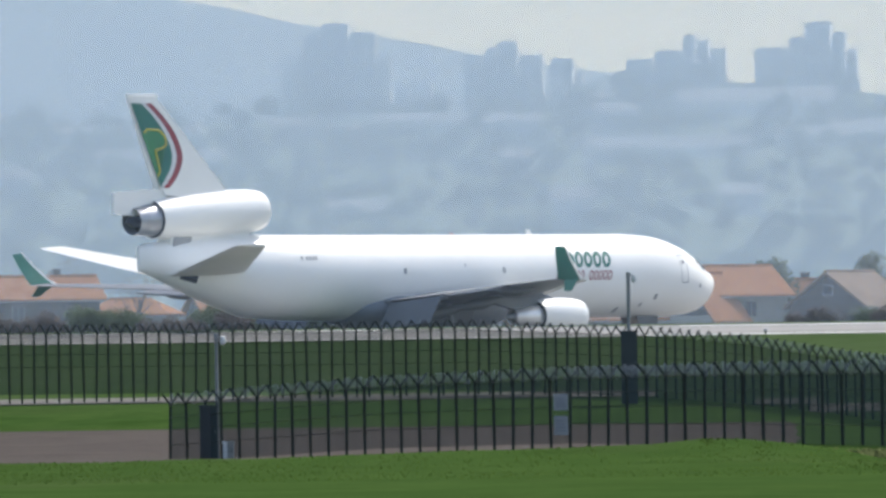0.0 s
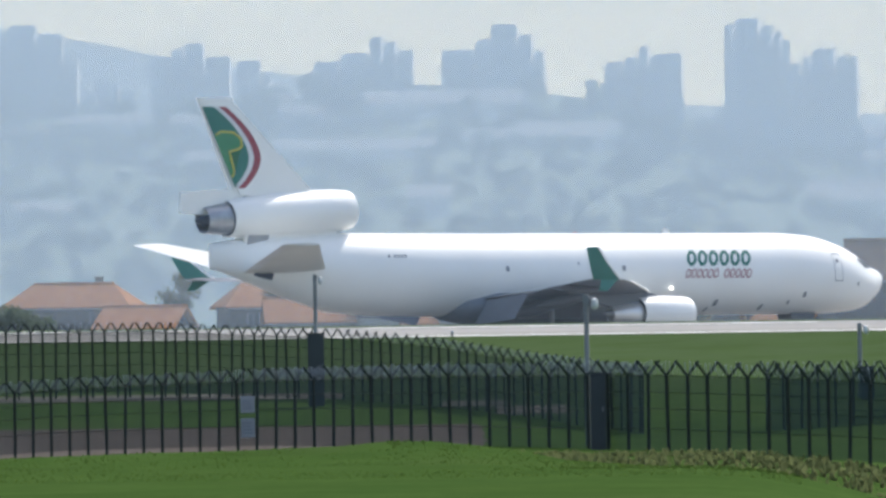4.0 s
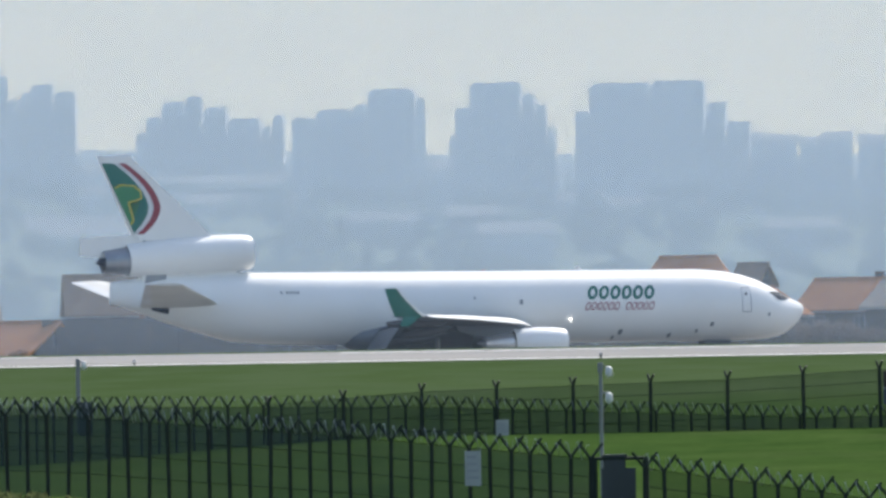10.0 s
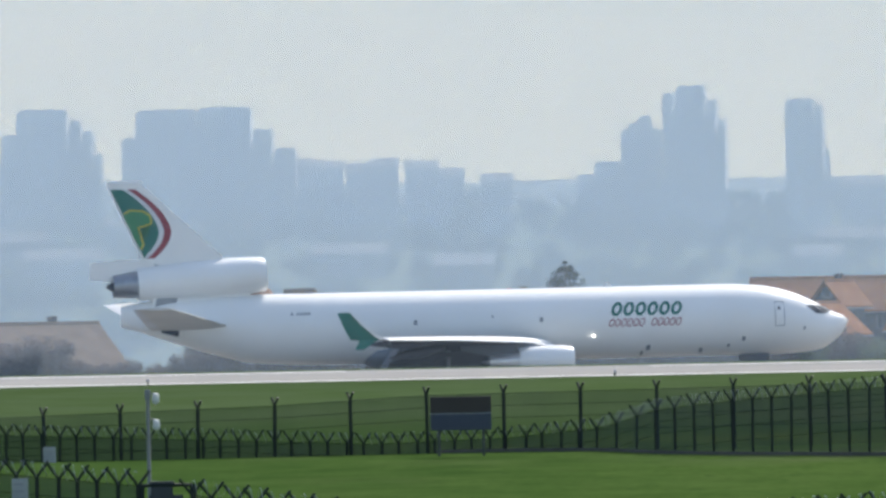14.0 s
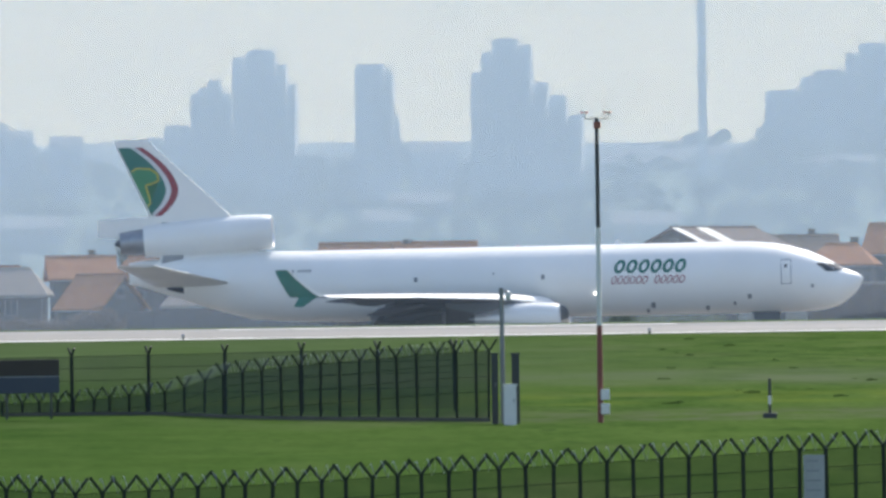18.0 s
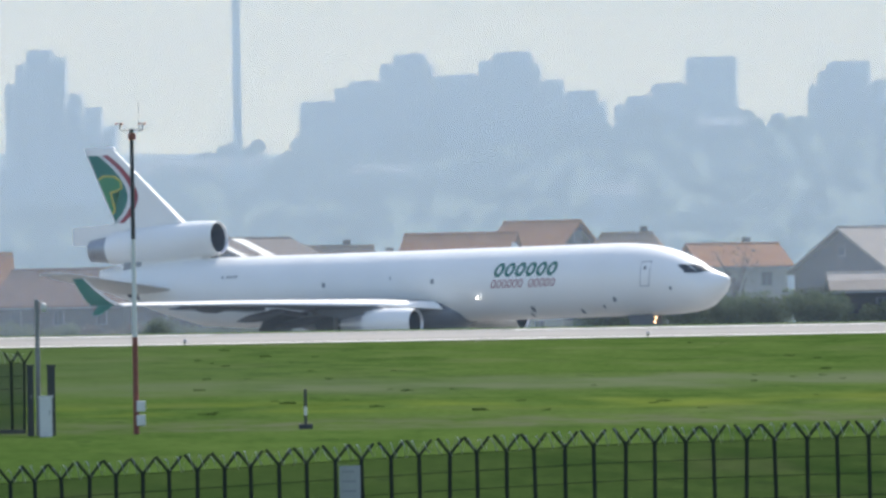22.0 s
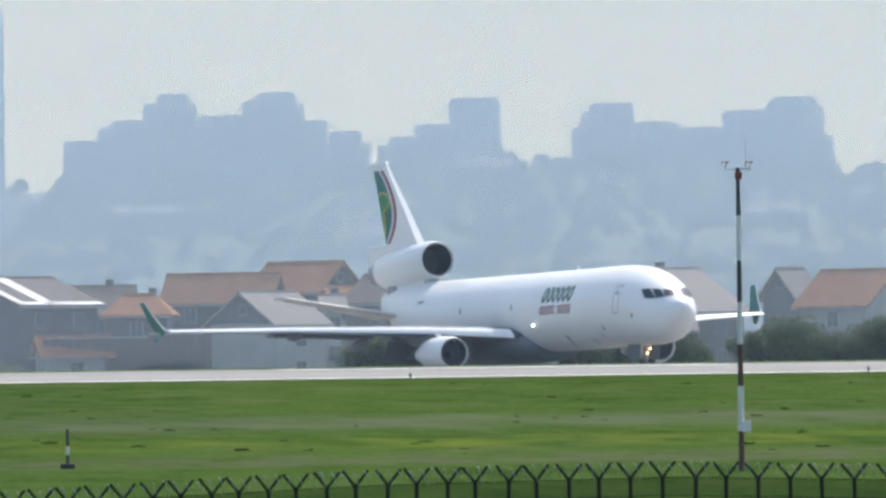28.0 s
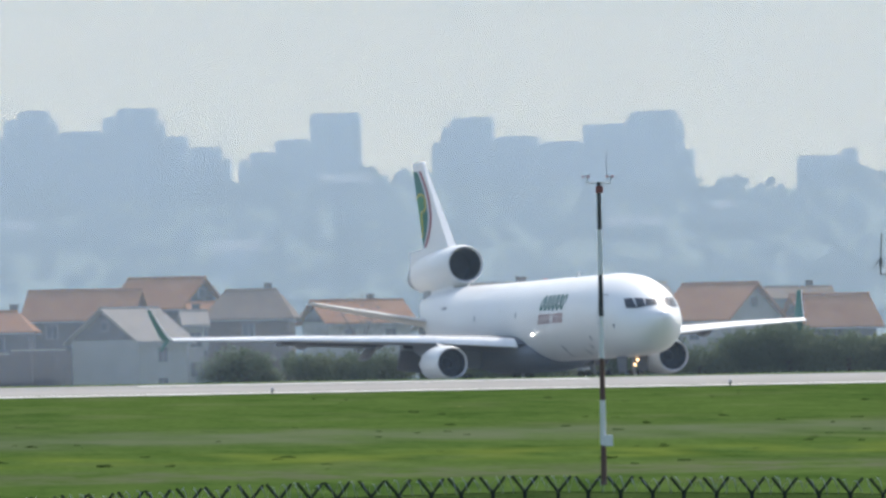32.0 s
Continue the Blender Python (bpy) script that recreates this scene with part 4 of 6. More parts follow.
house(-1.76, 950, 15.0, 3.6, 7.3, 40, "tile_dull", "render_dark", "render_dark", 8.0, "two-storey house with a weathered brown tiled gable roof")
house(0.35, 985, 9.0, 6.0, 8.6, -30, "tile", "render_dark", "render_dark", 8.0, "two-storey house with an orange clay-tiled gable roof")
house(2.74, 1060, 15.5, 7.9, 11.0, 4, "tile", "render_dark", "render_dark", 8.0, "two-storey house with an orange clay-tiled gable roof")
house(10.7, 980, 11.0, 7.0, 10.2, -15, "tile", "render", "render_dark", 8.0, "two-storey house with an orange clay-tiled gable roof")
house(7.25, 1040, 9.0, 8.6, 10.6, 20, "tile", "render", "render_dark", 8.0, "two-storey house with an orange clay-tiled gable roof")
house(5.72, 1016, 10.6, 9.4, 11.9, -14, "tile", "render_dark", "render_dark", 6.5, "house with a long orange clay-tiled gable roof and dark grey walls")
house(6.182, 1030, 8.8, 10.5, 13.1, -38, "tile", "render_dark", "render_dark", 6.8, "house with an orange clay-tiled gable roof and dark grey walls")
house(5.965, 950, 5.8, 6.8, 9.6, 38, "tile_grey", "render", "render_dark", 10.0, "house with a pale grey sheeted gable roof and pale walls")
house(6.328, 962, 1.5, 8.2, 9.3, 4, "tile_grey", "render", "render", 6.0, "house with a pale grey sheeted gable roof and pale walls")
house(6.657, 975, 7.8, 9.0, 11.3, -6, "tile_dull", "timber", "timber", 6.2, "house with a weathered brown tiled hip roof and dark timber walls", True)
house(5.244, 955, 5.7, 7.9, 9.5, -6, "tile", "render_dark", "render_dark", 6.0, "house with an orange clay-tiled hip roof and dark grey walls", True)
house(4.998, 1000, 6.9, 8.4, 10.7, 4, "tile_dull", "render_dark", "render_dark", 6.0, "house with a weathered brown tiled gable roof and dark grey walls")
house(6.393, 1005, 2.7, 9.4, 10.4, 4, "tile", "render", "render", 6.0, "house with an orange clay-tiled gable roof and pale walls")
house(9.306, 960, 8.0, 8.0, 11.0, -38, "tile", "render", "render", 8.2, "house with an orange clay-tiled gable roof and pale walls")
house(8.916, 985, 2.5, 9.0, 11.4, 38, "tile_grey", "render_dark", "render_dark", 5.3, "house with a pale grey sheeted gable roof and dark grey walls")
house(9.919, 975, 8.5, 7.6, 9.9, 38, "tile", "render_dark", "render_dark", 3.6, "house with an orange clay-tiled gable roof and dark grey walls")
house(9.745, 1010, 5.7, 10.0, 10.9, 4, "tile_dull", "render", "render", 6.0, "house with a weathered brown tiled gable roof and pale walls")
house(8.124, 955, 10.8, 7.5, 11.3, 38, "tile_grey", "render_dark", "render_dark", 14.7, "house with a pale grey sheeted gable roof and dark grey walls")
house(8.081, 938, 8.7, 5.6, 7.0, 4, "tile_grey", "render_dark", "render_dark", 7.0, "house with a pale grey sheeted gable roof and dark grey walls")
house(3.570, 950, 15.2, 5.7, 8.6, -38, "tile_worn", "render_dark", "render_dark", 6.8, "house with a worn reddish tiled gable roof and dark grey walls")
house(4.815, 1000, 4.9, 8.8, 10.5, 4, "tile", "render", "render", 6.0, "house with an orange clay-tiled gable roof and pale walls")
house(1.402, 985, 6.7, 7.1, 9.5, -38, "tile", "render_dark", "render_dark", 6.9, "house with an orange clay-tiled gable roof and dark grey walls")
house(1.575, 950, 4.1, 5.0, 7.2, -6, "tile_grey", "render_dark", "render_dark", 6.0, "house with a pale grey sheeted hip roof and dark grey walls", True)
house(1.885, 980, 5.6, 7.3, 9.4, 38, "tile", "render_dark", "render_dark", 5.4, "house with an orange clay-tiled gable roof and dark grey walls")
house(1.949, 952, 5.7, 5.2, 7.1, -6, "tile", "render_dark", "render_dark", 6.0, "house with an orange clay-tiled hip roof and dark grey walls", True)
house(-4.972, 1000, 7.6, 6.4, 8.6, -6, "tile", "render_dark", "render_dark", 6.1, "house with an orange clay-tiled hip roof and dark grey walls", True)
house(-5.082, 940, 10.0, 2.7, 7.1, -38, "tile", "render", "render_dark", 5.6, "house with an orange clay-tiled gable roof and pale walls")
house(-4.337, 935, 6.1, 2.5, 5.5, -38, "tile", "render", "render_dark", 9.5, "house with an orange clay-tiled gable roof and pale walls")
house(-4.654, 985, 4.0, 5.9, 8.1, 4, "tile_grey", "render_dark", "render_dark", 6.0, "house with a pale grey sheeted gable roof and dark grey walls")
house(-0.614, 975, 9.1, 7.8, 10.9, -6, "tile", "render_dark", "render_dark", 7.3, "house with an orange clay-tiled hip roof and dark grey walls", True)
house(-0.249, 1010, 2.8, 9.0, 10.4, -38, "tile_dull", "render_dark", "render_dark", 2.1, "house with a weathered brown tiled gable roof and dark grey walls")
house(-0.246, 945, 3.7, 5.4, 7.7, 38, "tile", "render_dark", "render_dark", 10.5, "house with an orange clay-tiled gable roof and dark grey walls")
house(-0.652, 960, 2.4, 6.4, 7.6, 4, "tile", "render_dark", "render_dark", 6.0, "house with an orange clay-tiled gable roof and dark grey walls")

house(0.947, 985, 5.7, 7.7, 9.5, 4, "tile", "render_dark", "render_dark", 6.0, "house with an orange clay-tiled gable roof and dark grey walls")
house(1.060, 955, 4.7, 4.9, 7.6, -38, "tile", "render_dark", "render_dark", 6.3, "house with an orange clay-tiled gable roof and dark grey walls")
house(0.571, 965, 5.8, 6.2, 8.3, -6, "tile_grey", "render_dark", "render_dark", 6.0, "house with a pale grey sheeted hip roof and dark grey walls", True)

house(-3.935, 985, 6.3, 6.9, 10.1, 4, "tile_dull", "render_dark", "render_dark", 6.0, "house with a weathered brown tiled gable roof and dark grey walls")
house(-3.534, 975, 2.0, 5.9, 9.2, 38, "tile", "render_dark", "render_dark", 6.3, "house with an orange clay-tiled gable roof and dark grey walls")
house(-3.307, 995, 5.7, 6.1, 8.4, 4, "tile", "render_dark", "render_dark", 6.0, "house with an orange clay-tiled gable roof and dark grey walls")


house(4.52, 962, 11.0, 8.9, 11.3, 48, "timber", "render_dark", "render_dark", 12.0, "house with a dark brown roof laid with pale sheets", stripes=((-6.0, -5.0, 0.0, 1.0), (-2.6, -0.9, 0.0, 1.0), (-6.0, 6.0, 0.0, 0.1)))
house(2.31, 950, 3.4, 4.4, 6.0, -10, "tile_worn", "render_dark", "render_dark", 4.0, "low lean-to with worn reddish tiles and dark walls")
house(2.79, 1035, 4.2, 8.5, 10.5, 56, "tile", "render_dark", "render_dark", 3.6, "small gabled upper storey with an orange tiled roof")
house(2.61, 955, 8.2, 5.3, 7.9, 48, "tile", "render_dark", "render_dark", 7.0, "house with an orange clay-tiled roof and a dark boarded gable")
house(4.86, 936, 6.0, 4.2, 5.6, 10, "tile", "render", "render", 5.0, "small outbuilding with an orange tiled roof and pale walls")
# low roofs that come down close to the ground
ORANGE = "low house with a wide orange clay-tiled gable roof"
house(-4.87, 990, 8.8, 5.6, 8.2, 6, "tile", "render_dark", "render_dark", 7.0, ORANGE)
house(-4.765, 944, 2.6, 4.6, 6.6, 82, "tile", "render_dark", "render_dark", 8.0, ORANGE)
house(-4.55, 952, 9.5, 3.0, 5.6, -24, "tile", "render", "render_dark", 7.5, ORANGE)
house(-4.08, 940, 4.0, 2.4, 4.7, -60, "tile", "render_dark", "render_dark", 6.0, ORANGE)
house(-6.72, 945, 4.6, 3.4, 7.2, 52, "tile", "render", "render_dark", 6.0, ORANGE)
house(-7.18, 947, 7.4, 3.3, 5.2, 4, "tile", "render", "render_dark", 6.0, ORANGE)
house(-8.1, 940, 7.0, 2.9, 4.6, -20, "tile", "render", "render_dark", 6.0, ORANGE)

# boundary wall and timber sheds before the houses
def boundary(b0, b1, depth, top, material, label, name, gap):
    """Upright panels or boards in a row."""
    root = thing(name, spot((b0 + b1) / 2, depth), label, "wall" if name == "boundary_wall" else "shed")
    half = depth * math.tan(radians((b1 - b0) / 2))
    z = ground_z(root.location.x, root.location.y) - 0.3
    rnd = random.Random(int(b0 * 100))
    x = -half
    while x < half:
        wd = gap * rnd.uniform(0.9, 1.1)
        part("panel" if name == "boundary_wall" else "board", boxes((x, x + wd - 0.05, rnd.uniform(-0.05, 0.05), 0.25, z, top + rnd.uniform(-0.12, 0.12))), M[material], root)
        x += wd
    part("coping" if name == "boundary_wall" else "roof", boxes((-half - 0.1, half + 0.1, -0.2, 0.4 if name == "boundary_wall" else 3.0, top - 0.02, top + 0.16)), M["render_dark" if name == "boundary_wall" else "tile_grey"], root)


boundary(1.2, 2.0, 931, 4.1, "render_dark", "long dark grey panel wall before the houses", "boundary_wall", 2.5)
boundary(2.0, 2.7, 931.5, 3.8, "render_dark", "long dark grey panel wall before the houses", "boundary_wall", 2.5)
boundary(4.7, 5.28, 934, 5.6, "timber", "dark timber-boarded shed before the houses", "timber_shed", 0.7)
boundary(5.3, 5.6, 934, 5.9, "timber", "dark timber-boarded shed before the houses", "timber_shed", 0.6)
boundary(-4.27, -2.45, 933, 5.8, "render_dark", "long dark grey panel wall before the houses", "boundary_wall", 2.5)

# ---- the freighter ----
# along x from the main gear, nose forward; z from the taxiway; starboard is -y
FUSE = ((-26.3, 6.3, 0.14, 0.85), (-25.6, 6.3, 0.5, 1.0), (-23.5, 6.05, 1.0, 1.46), (-20, 5.6, 1.8, 2.2), (-16, 5.1, 2.45, 2.8), (-12, 4.96, 2.8, 2.92), (-8, 4.92, 2.95, 2.95),
        (-4, 4.91, 3.0, 2.95), (24, 4.91, 3.0, 2.95), (25.5, 4.895, 2.99, 2.935), (27.3, 4.81, 2.93, 2.85), (28.6, 4.69, 2.8, 2.71),
        (30, 4.5, 2.54, 2.48), (31.2, 4.28, 2.2, 2.16), (32, 4.15, 1.88, 1.87), (32.6, 4.06, 1.6, 1.58), (33.2, 4.14, 1.26, 1.22), (33.75, 4.26, 0.92, 0.9), (34.1, 4.4, 0.6, 0.6), (34.3, 4.5, 0.34, 0.34), (34.44, 4.56, 0.05, 0.05))


def fuse_at(x):
    xs = [s[0] for s in FUSE]
    return [float(np.interp(x, xs, [s[k] for s in FUSE])) for k in (1, 2, 3)]


def skin(x, a, out=0.0):
    """A point on the fuselage at x; a: degrees from the starboard side upward."""
    zc, ry, rz = fuse_at(x)
    c, s = math.cos(radians(a)), math.sin(radians(a))
    return Vector((x, -(ry + out) * c, zc + (rz + out) * s))


def height_angle(x, z):
    zc, ry, rz = fuse_at(x)
    return math.degrees(math.asin(max(-1, min(1, (z - zc) / rz))))


def decal(bm, corners, out=0.02, cells=3, side=1):
    """A patch on the skin from four (x, z) corners, anticlockwise."""
    (ax, az), (bx, bz), (cx, cz), (dx, dz) = corners
    grid = []
    for i in range(cells + 1):
        row = []
        for j in range(cells + 1):
            u, v = j / cells, i / cells
            x = (ax * (1 - u) + bx * u) * (1 - v) + (dx * (1 - u) + cx * u) * v
            z = (az * (1 - u) + bz * u) * (1 - v) + (dz * (1 - u) + cz * u) * v
            p = skin(x, height_angle(x, z), out)
            row.append(bm.verts.new((p.x, p.y * side, p.z)))
        grid.append(row)
    for i in range(cells):
        for j in range(cells):
            f = (grid[i][j], grid[i][j + 1], grid[i + 1][j + 1], grid[i + 1][j])
            bm.faces.new(f if side > 0 else f[::-1])
    return bm


def ring_of(x, n=40):
    zc, ry, rz = fuse_at(x)
    return [(x, ry * math.cos(2 * math.pi * i / n), zc + rz * math.sin(2 * math.pi * i / n)) for i in range(n)]


def nacelle(root, name, x, y, z, r, label):
    """An under-wing engine: cowl with its lip and hollow intake, fan, bypass duct, core and plug."""
    eng = part(name, turned([(x, r * 0.9), (x + 0.05, r * 0.94), (x - 0.12, r * 0.99), (x - 0.7, r * 1.06), (x - 2.0, r * 1.1), (x - 3.6, r * 1.06), (x - 4.5, r * 0.96), (x - 4.45, r * 0.9), (x - 3.2, r * 0.86)], (0, y, z), 32), M["white"], root, label, 45)
    part("intake_lip", turned([(x + 0.06, r * 0.95), (x + 0.02, r * 0.9), (x - 0.1, r * 0.87), (x - 0.14, r * 0.86)], (0, y, z), 32), M["metal"], eng, "bare metal intake lip", 45)
    part("intake_duct", turned([(x - 0.12, r * 0.868), (x - 1.4, r * 0.84), (x - 1.45, 0.02)], (0, y, z), 32), M["dark"], eng, smooth=40)
    part("spinner", turned([(x - 0.75, 0.02), (x - 0.95, 0.2), (x - 1.4, 0.36)], (0, y, z), 16), M["dark"], eng, smooth=40)
    part("bypass_ring", turned([(x - 3.2, r * 0.86), (x - 4.4, r * 0.9), (x - 4.46, r * 0.5)], (0, y, z), 28), M["dark"], eng)
    part("core_cowl", turned([(x - 4.0, r * 0.72), (x - 5.0, r * 0.68), (x - 6.2, r * 0.52), (x - 6.9, r * 0.42), (x - 6.85, r * 0.38)], (0, y, z), 28), M["metal"], eng, "bare metal core nozzle", 40)
    part("exhaust_plug", turned([(x - 6.2, r * 0.3), (x - 6.9, r * 0.26), (x - 7.5, 0.04)], (0, y, z), 20, (True, True)), M["hot_metal"], eng, smooth=40)
    return eng


def airliner():
    root = thing("cargo_airliner", Matrix(), "large white three-engined cargo jet with green winglets and tail emblem, taxiing", "aircraft")
    xs = [-26.3, -25.6, -24.5, -23.5, -22, -20, -18, -16, -14, -12, -10, -8, -6, -4] + [-4 + 2 * i for i in range(1, 14)] + [23.5, 25, 26.3, 27.3, 28.0, 28.6, 29.3, 30.0, 30.6, 31.2, 31.6, 32.0, 32.35, 32.7, 33.0, 33.3, 33.55, 33.8, 34.0, 34.15, 34.27, 34.35, 34.41, 34.44]
    fus = part("fuselage", loft([ring_of(x) for x in xs]), M["white"], root, "white fuselage with rounded nose and upswept tail", 50)
    # blue-grey paint, spread wide so that it carries the wing's shadow too
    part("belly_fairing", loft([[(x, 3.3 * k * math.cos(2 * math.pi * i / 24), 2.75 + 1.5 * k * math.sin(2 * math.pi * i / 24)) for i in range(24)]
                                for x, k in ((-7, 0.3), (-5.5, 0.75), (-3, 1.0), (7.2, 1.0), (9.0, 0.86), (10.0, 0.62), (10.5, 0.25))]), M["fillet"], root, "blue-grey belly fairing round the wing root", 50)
    # cockpit glazing
    def nose_x(y, z):
        """x of the nose skin at a side offset and height."""
        lo, hi = 27.0, 34.4
        for _ in range(24):
            mid = (lo + hi) / 2
            zc, ry, rz = fuse_at(mid)
            if ((z - zc) / rz) ** 2 + (y / ry) ** 2 < 1:
                lo = mid
            else:
                hi = mid
        return lo

    for side in (1, -1):
        for ya, yb, la, lb, ha, hb in ((0.04, 0.77, 5.48, 5.38, 5.86, 5.92), (0.785, 1.32, 5.38, 5.26, 5.93, 6.0), (1.33, 1.85, 5.26, 5.3, 6.0, 5.96)):
            bm, cells, grid = bmesh.new(), 3, []
            for i in range(cells + 1):
                row = []
                for j in range(cells + 1):
                    u, v = j / cells, i / cells
                    y = ya + (yb - ya) * u
                    z = (la + (lb - la) * u) * (1 - v) + (ha + (hb - ha) * u) * v
                    y -= 0.1 * v * u
                    row.append(bm.verts.new((nose_x(y, z) + 0.03, -y * side * 1.012, z + 0.015)))
                grid.append(row)
            for i in range(cells):
                for j in range(cells):
                    bm.faces.new((grid[i][j], grid[i][j + 1], grid[i + 1][j + 1], grid[i + 1][j]))
            part("cockpit_window", bm, M["glass"], fus, "dark cockpit window")
    for side in (1, -1):
        # crew door outline and its sill marks
        bm = bmesh.new()
        da, db, dl, dh, dw = 27.75, 28.6, 4.35, 6.3, 0.06
        for c in (((da, dl), (db, dl), (db, dl + dw), (da, dl + dw)), ((da, dh), (db, dh), (db, dh + dw), (da, dh + dw)), ((da, dl), (da + dw, dl), (da + dw, dh + dw), (da, dh + dw)), ((db - dw, dl), (db, dl), (db, dh + dw), (db - dw, dh + dw))):
            decal(bm, c, side=side)
        door = part("crew_door", bm, M["mark"], fus, "thin grey outline of the crew door")
        part("door_window", decal(bmesh.new(), ((28.05, 5.7), (28.25, 5.7), (28.25, 5.95), (28.05, 5.95)), side=side), M["glass"], door)
        for x, z, s in ((8.0, 5.15, 0.3), (-2.5, 5.15, 0.3), (4.0, 5.6, 0.16), (25.0, 3.2, 0.3), (30.2, 4.0, 0.22), (23.8, 2.7, 0.22), (21.5, 2.3, 0.3), (17, 2.6, 0.35), (16.6, 2.2, 0.25), (8, 3.2, 0.25)):
            part("port", decal(bmesh.new(), ((x, z), (x + s, z), (x + s, z + s * 1.3), (x, z + s * 1.3)), cells=1, side=side), M["mark"], fus, "small dark service port")
        for k in range(5):
            x = -12.6 + 0.3 * k + (0.2 if k else 0)
            part("registration_bar", decal(bmesh.new(), ((x, 6.15), (x + 0.18, 6.15), (x + 0.18, 6.38), (x, 6.38)), cells=1, side=side), M["mark"], fus, "small grey marking bar")
        # the title as plain slanted rings
        def bar_word(name, x0, x1, z0, z1, count, material, label, gaps=(), stroke=0.22):
            step = (x1 - x0) / count
            lean = (z1 - z0) * (0.3 if side > 0 else -0.3)
            for k in range(count):
                if k in gaps:
                    continue
                a, b = x0 + step * k, x0 + step * (k + 0.88)
                bm = bmesh.new()

                def at(u, v):
                    return (a + (b - a) * u + lean * v, z0 + (z1 - z0) * v)
                rim = ((0.3, 0), (0.7, 0), (1, 0.3), (1, 0.7), (0.7, 1), (0.3, 1), (0, 0.7), (0, 0.3))
                hole = [(0.5 + (u - 0.5) * (1 - 2.6 * stroke), 0.5 + (v - 0.5) * (1 - 2 * stroke)) for u, v in rim]
                for i in range(8):
                    j = (i + 1) % 8
                    decal(bm, (at(*rim[i]), at(*rim[j]), at(*hole[j]), at(*hole[i])), 0.02, 1, side)
                part(name, bm, material, fus, label)
        bar_word("green_title_mark", 13.9, 19.9, 5.5, 6.6, 6, M["green"], "green title mark")
        bar_word("red_title_mark", 13.7, 19.8, 4.62, 5.28, 12, M["red"], "small red title mark", gaps=(6,), stroke=0.14)
    # wings
    for side in (1, -1):
        s = -side
        secs = [(9.8, -4.6, 1.5, 3.1, 1.7), (8.7, -4.2, 3.2, 3.3, 1.5), (5.6, -4.0, 8.6, 3.8, 1.0), (-1.6, -7.4, 16.5, 4.3, 0.6), (-8.4, -11.4, 24.0, 4.62, 0.28)]
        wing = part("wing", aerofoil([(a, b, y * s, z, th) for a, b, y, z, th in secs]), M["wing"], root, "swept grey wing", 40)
        slat = []
        for a, b, y, z, th in secs[1:]:
            slat.append([(a - 0.45, y * s, z + 0.27 * th + 0.05), (a + 0.1, y * s, z + 0.12 * th + 0.03), (a + 0.5, y * s, z - 0.02 - 0.1 * th), (a + 0.52, y * s, z - 0.06 - 0.1 * th), (a + 0.42, y * s, z - 0.08 - 0.12 * th), (a - 0.1, y * s, z + 0.02)])
        # the slat's white and its droop draw the wing's sunlit front edge
        part("leading_edge_slat", loft(slat), M["white"], wing, "white drooped leading edge slat", 40)
        part("winglet", aerofoil([(-8.6, -11.1, 24.0 * s, 4.62, 0.26), (-9.15, -11.35, 24.2 * s, 4.95, 0.22), (-10.3, -11.85, 24.5 * s, 5.9, 0.16), (-11.2, -12.25, 24.75 * s, 6.8, 0.1)]), M["green"], wing, "dark green upright winglet", 40)
        # white strip paints the sunlight along the green winglet's front edge
        part("winglet_edge", aerofoil([(-8.5, -8.85, 24.0 * s, 4.64, 0.3), (-9.07, -9.35, 24.2 * s, 4.97, 0.26), (-10.22, -10.45, 24.5 * s, 5.92, 0.2), (-11.12, -11.3, 24.75 * s, 6.82, 0.14)], 4), M["white"], wing, "white strip for the sunlit winglet edge", 40)
        part("lower_winglet", aerofoil([(-8.9, -10.4, 24.0 * s, 4.6, 0.2), (-10.0, -10.8, 24.3 * s, 3.85, 0.12)]), M["green"], wing, "small green lower winglet", 40)
        for y0, y1, xa, xb, za, zb, drop in ((3.4, 8.0, -4.2, -4.1, 3.1, 3.6, 1.7), (9.4, 16.2, -4.4, -7.3, 3.75, 4.2, 0.14)):
            flap = []
            for y, x, z in ((y0, xa, za), (y1, xb, zb)):
                flap.append([(x + 0.5, y * s, z + 0.05), (x - 0.3, y * s, z + 0.02), (x - 1.5, y * s, z - drop), (x - 1.55, y * s, z - drop - 0.08), (x - 0.4, y * s, z - 0.32), (x + 0.5, y * s, z - 0.2)])
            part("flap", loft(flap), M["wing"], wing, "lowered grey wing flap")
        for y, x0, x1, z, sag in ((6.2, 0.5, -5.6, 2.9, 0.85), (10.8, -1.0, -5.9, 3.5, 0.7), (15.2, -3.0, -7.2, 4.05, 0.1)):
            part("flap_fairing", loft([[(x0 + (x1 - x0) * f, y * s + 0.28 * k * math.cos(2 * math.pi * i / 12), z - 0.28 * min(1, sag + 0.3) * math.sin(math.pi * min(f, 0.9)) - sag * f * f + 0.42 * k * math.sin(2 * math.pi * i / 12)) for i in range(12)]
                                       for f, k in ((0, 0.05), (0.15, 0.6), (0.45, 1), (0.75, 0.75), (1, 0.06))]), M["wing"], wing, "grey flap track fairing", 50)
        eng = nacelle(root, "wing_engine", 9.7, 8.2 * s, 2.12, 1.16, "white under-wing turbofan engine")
        # coloured like the fairing, to merge with the shade below the wing
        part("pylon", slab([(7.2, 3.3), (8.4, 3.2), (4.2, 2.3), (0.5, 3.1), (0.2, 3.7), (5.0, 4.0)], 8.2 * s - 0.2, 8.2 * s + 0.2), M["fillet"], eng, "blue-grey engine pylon")
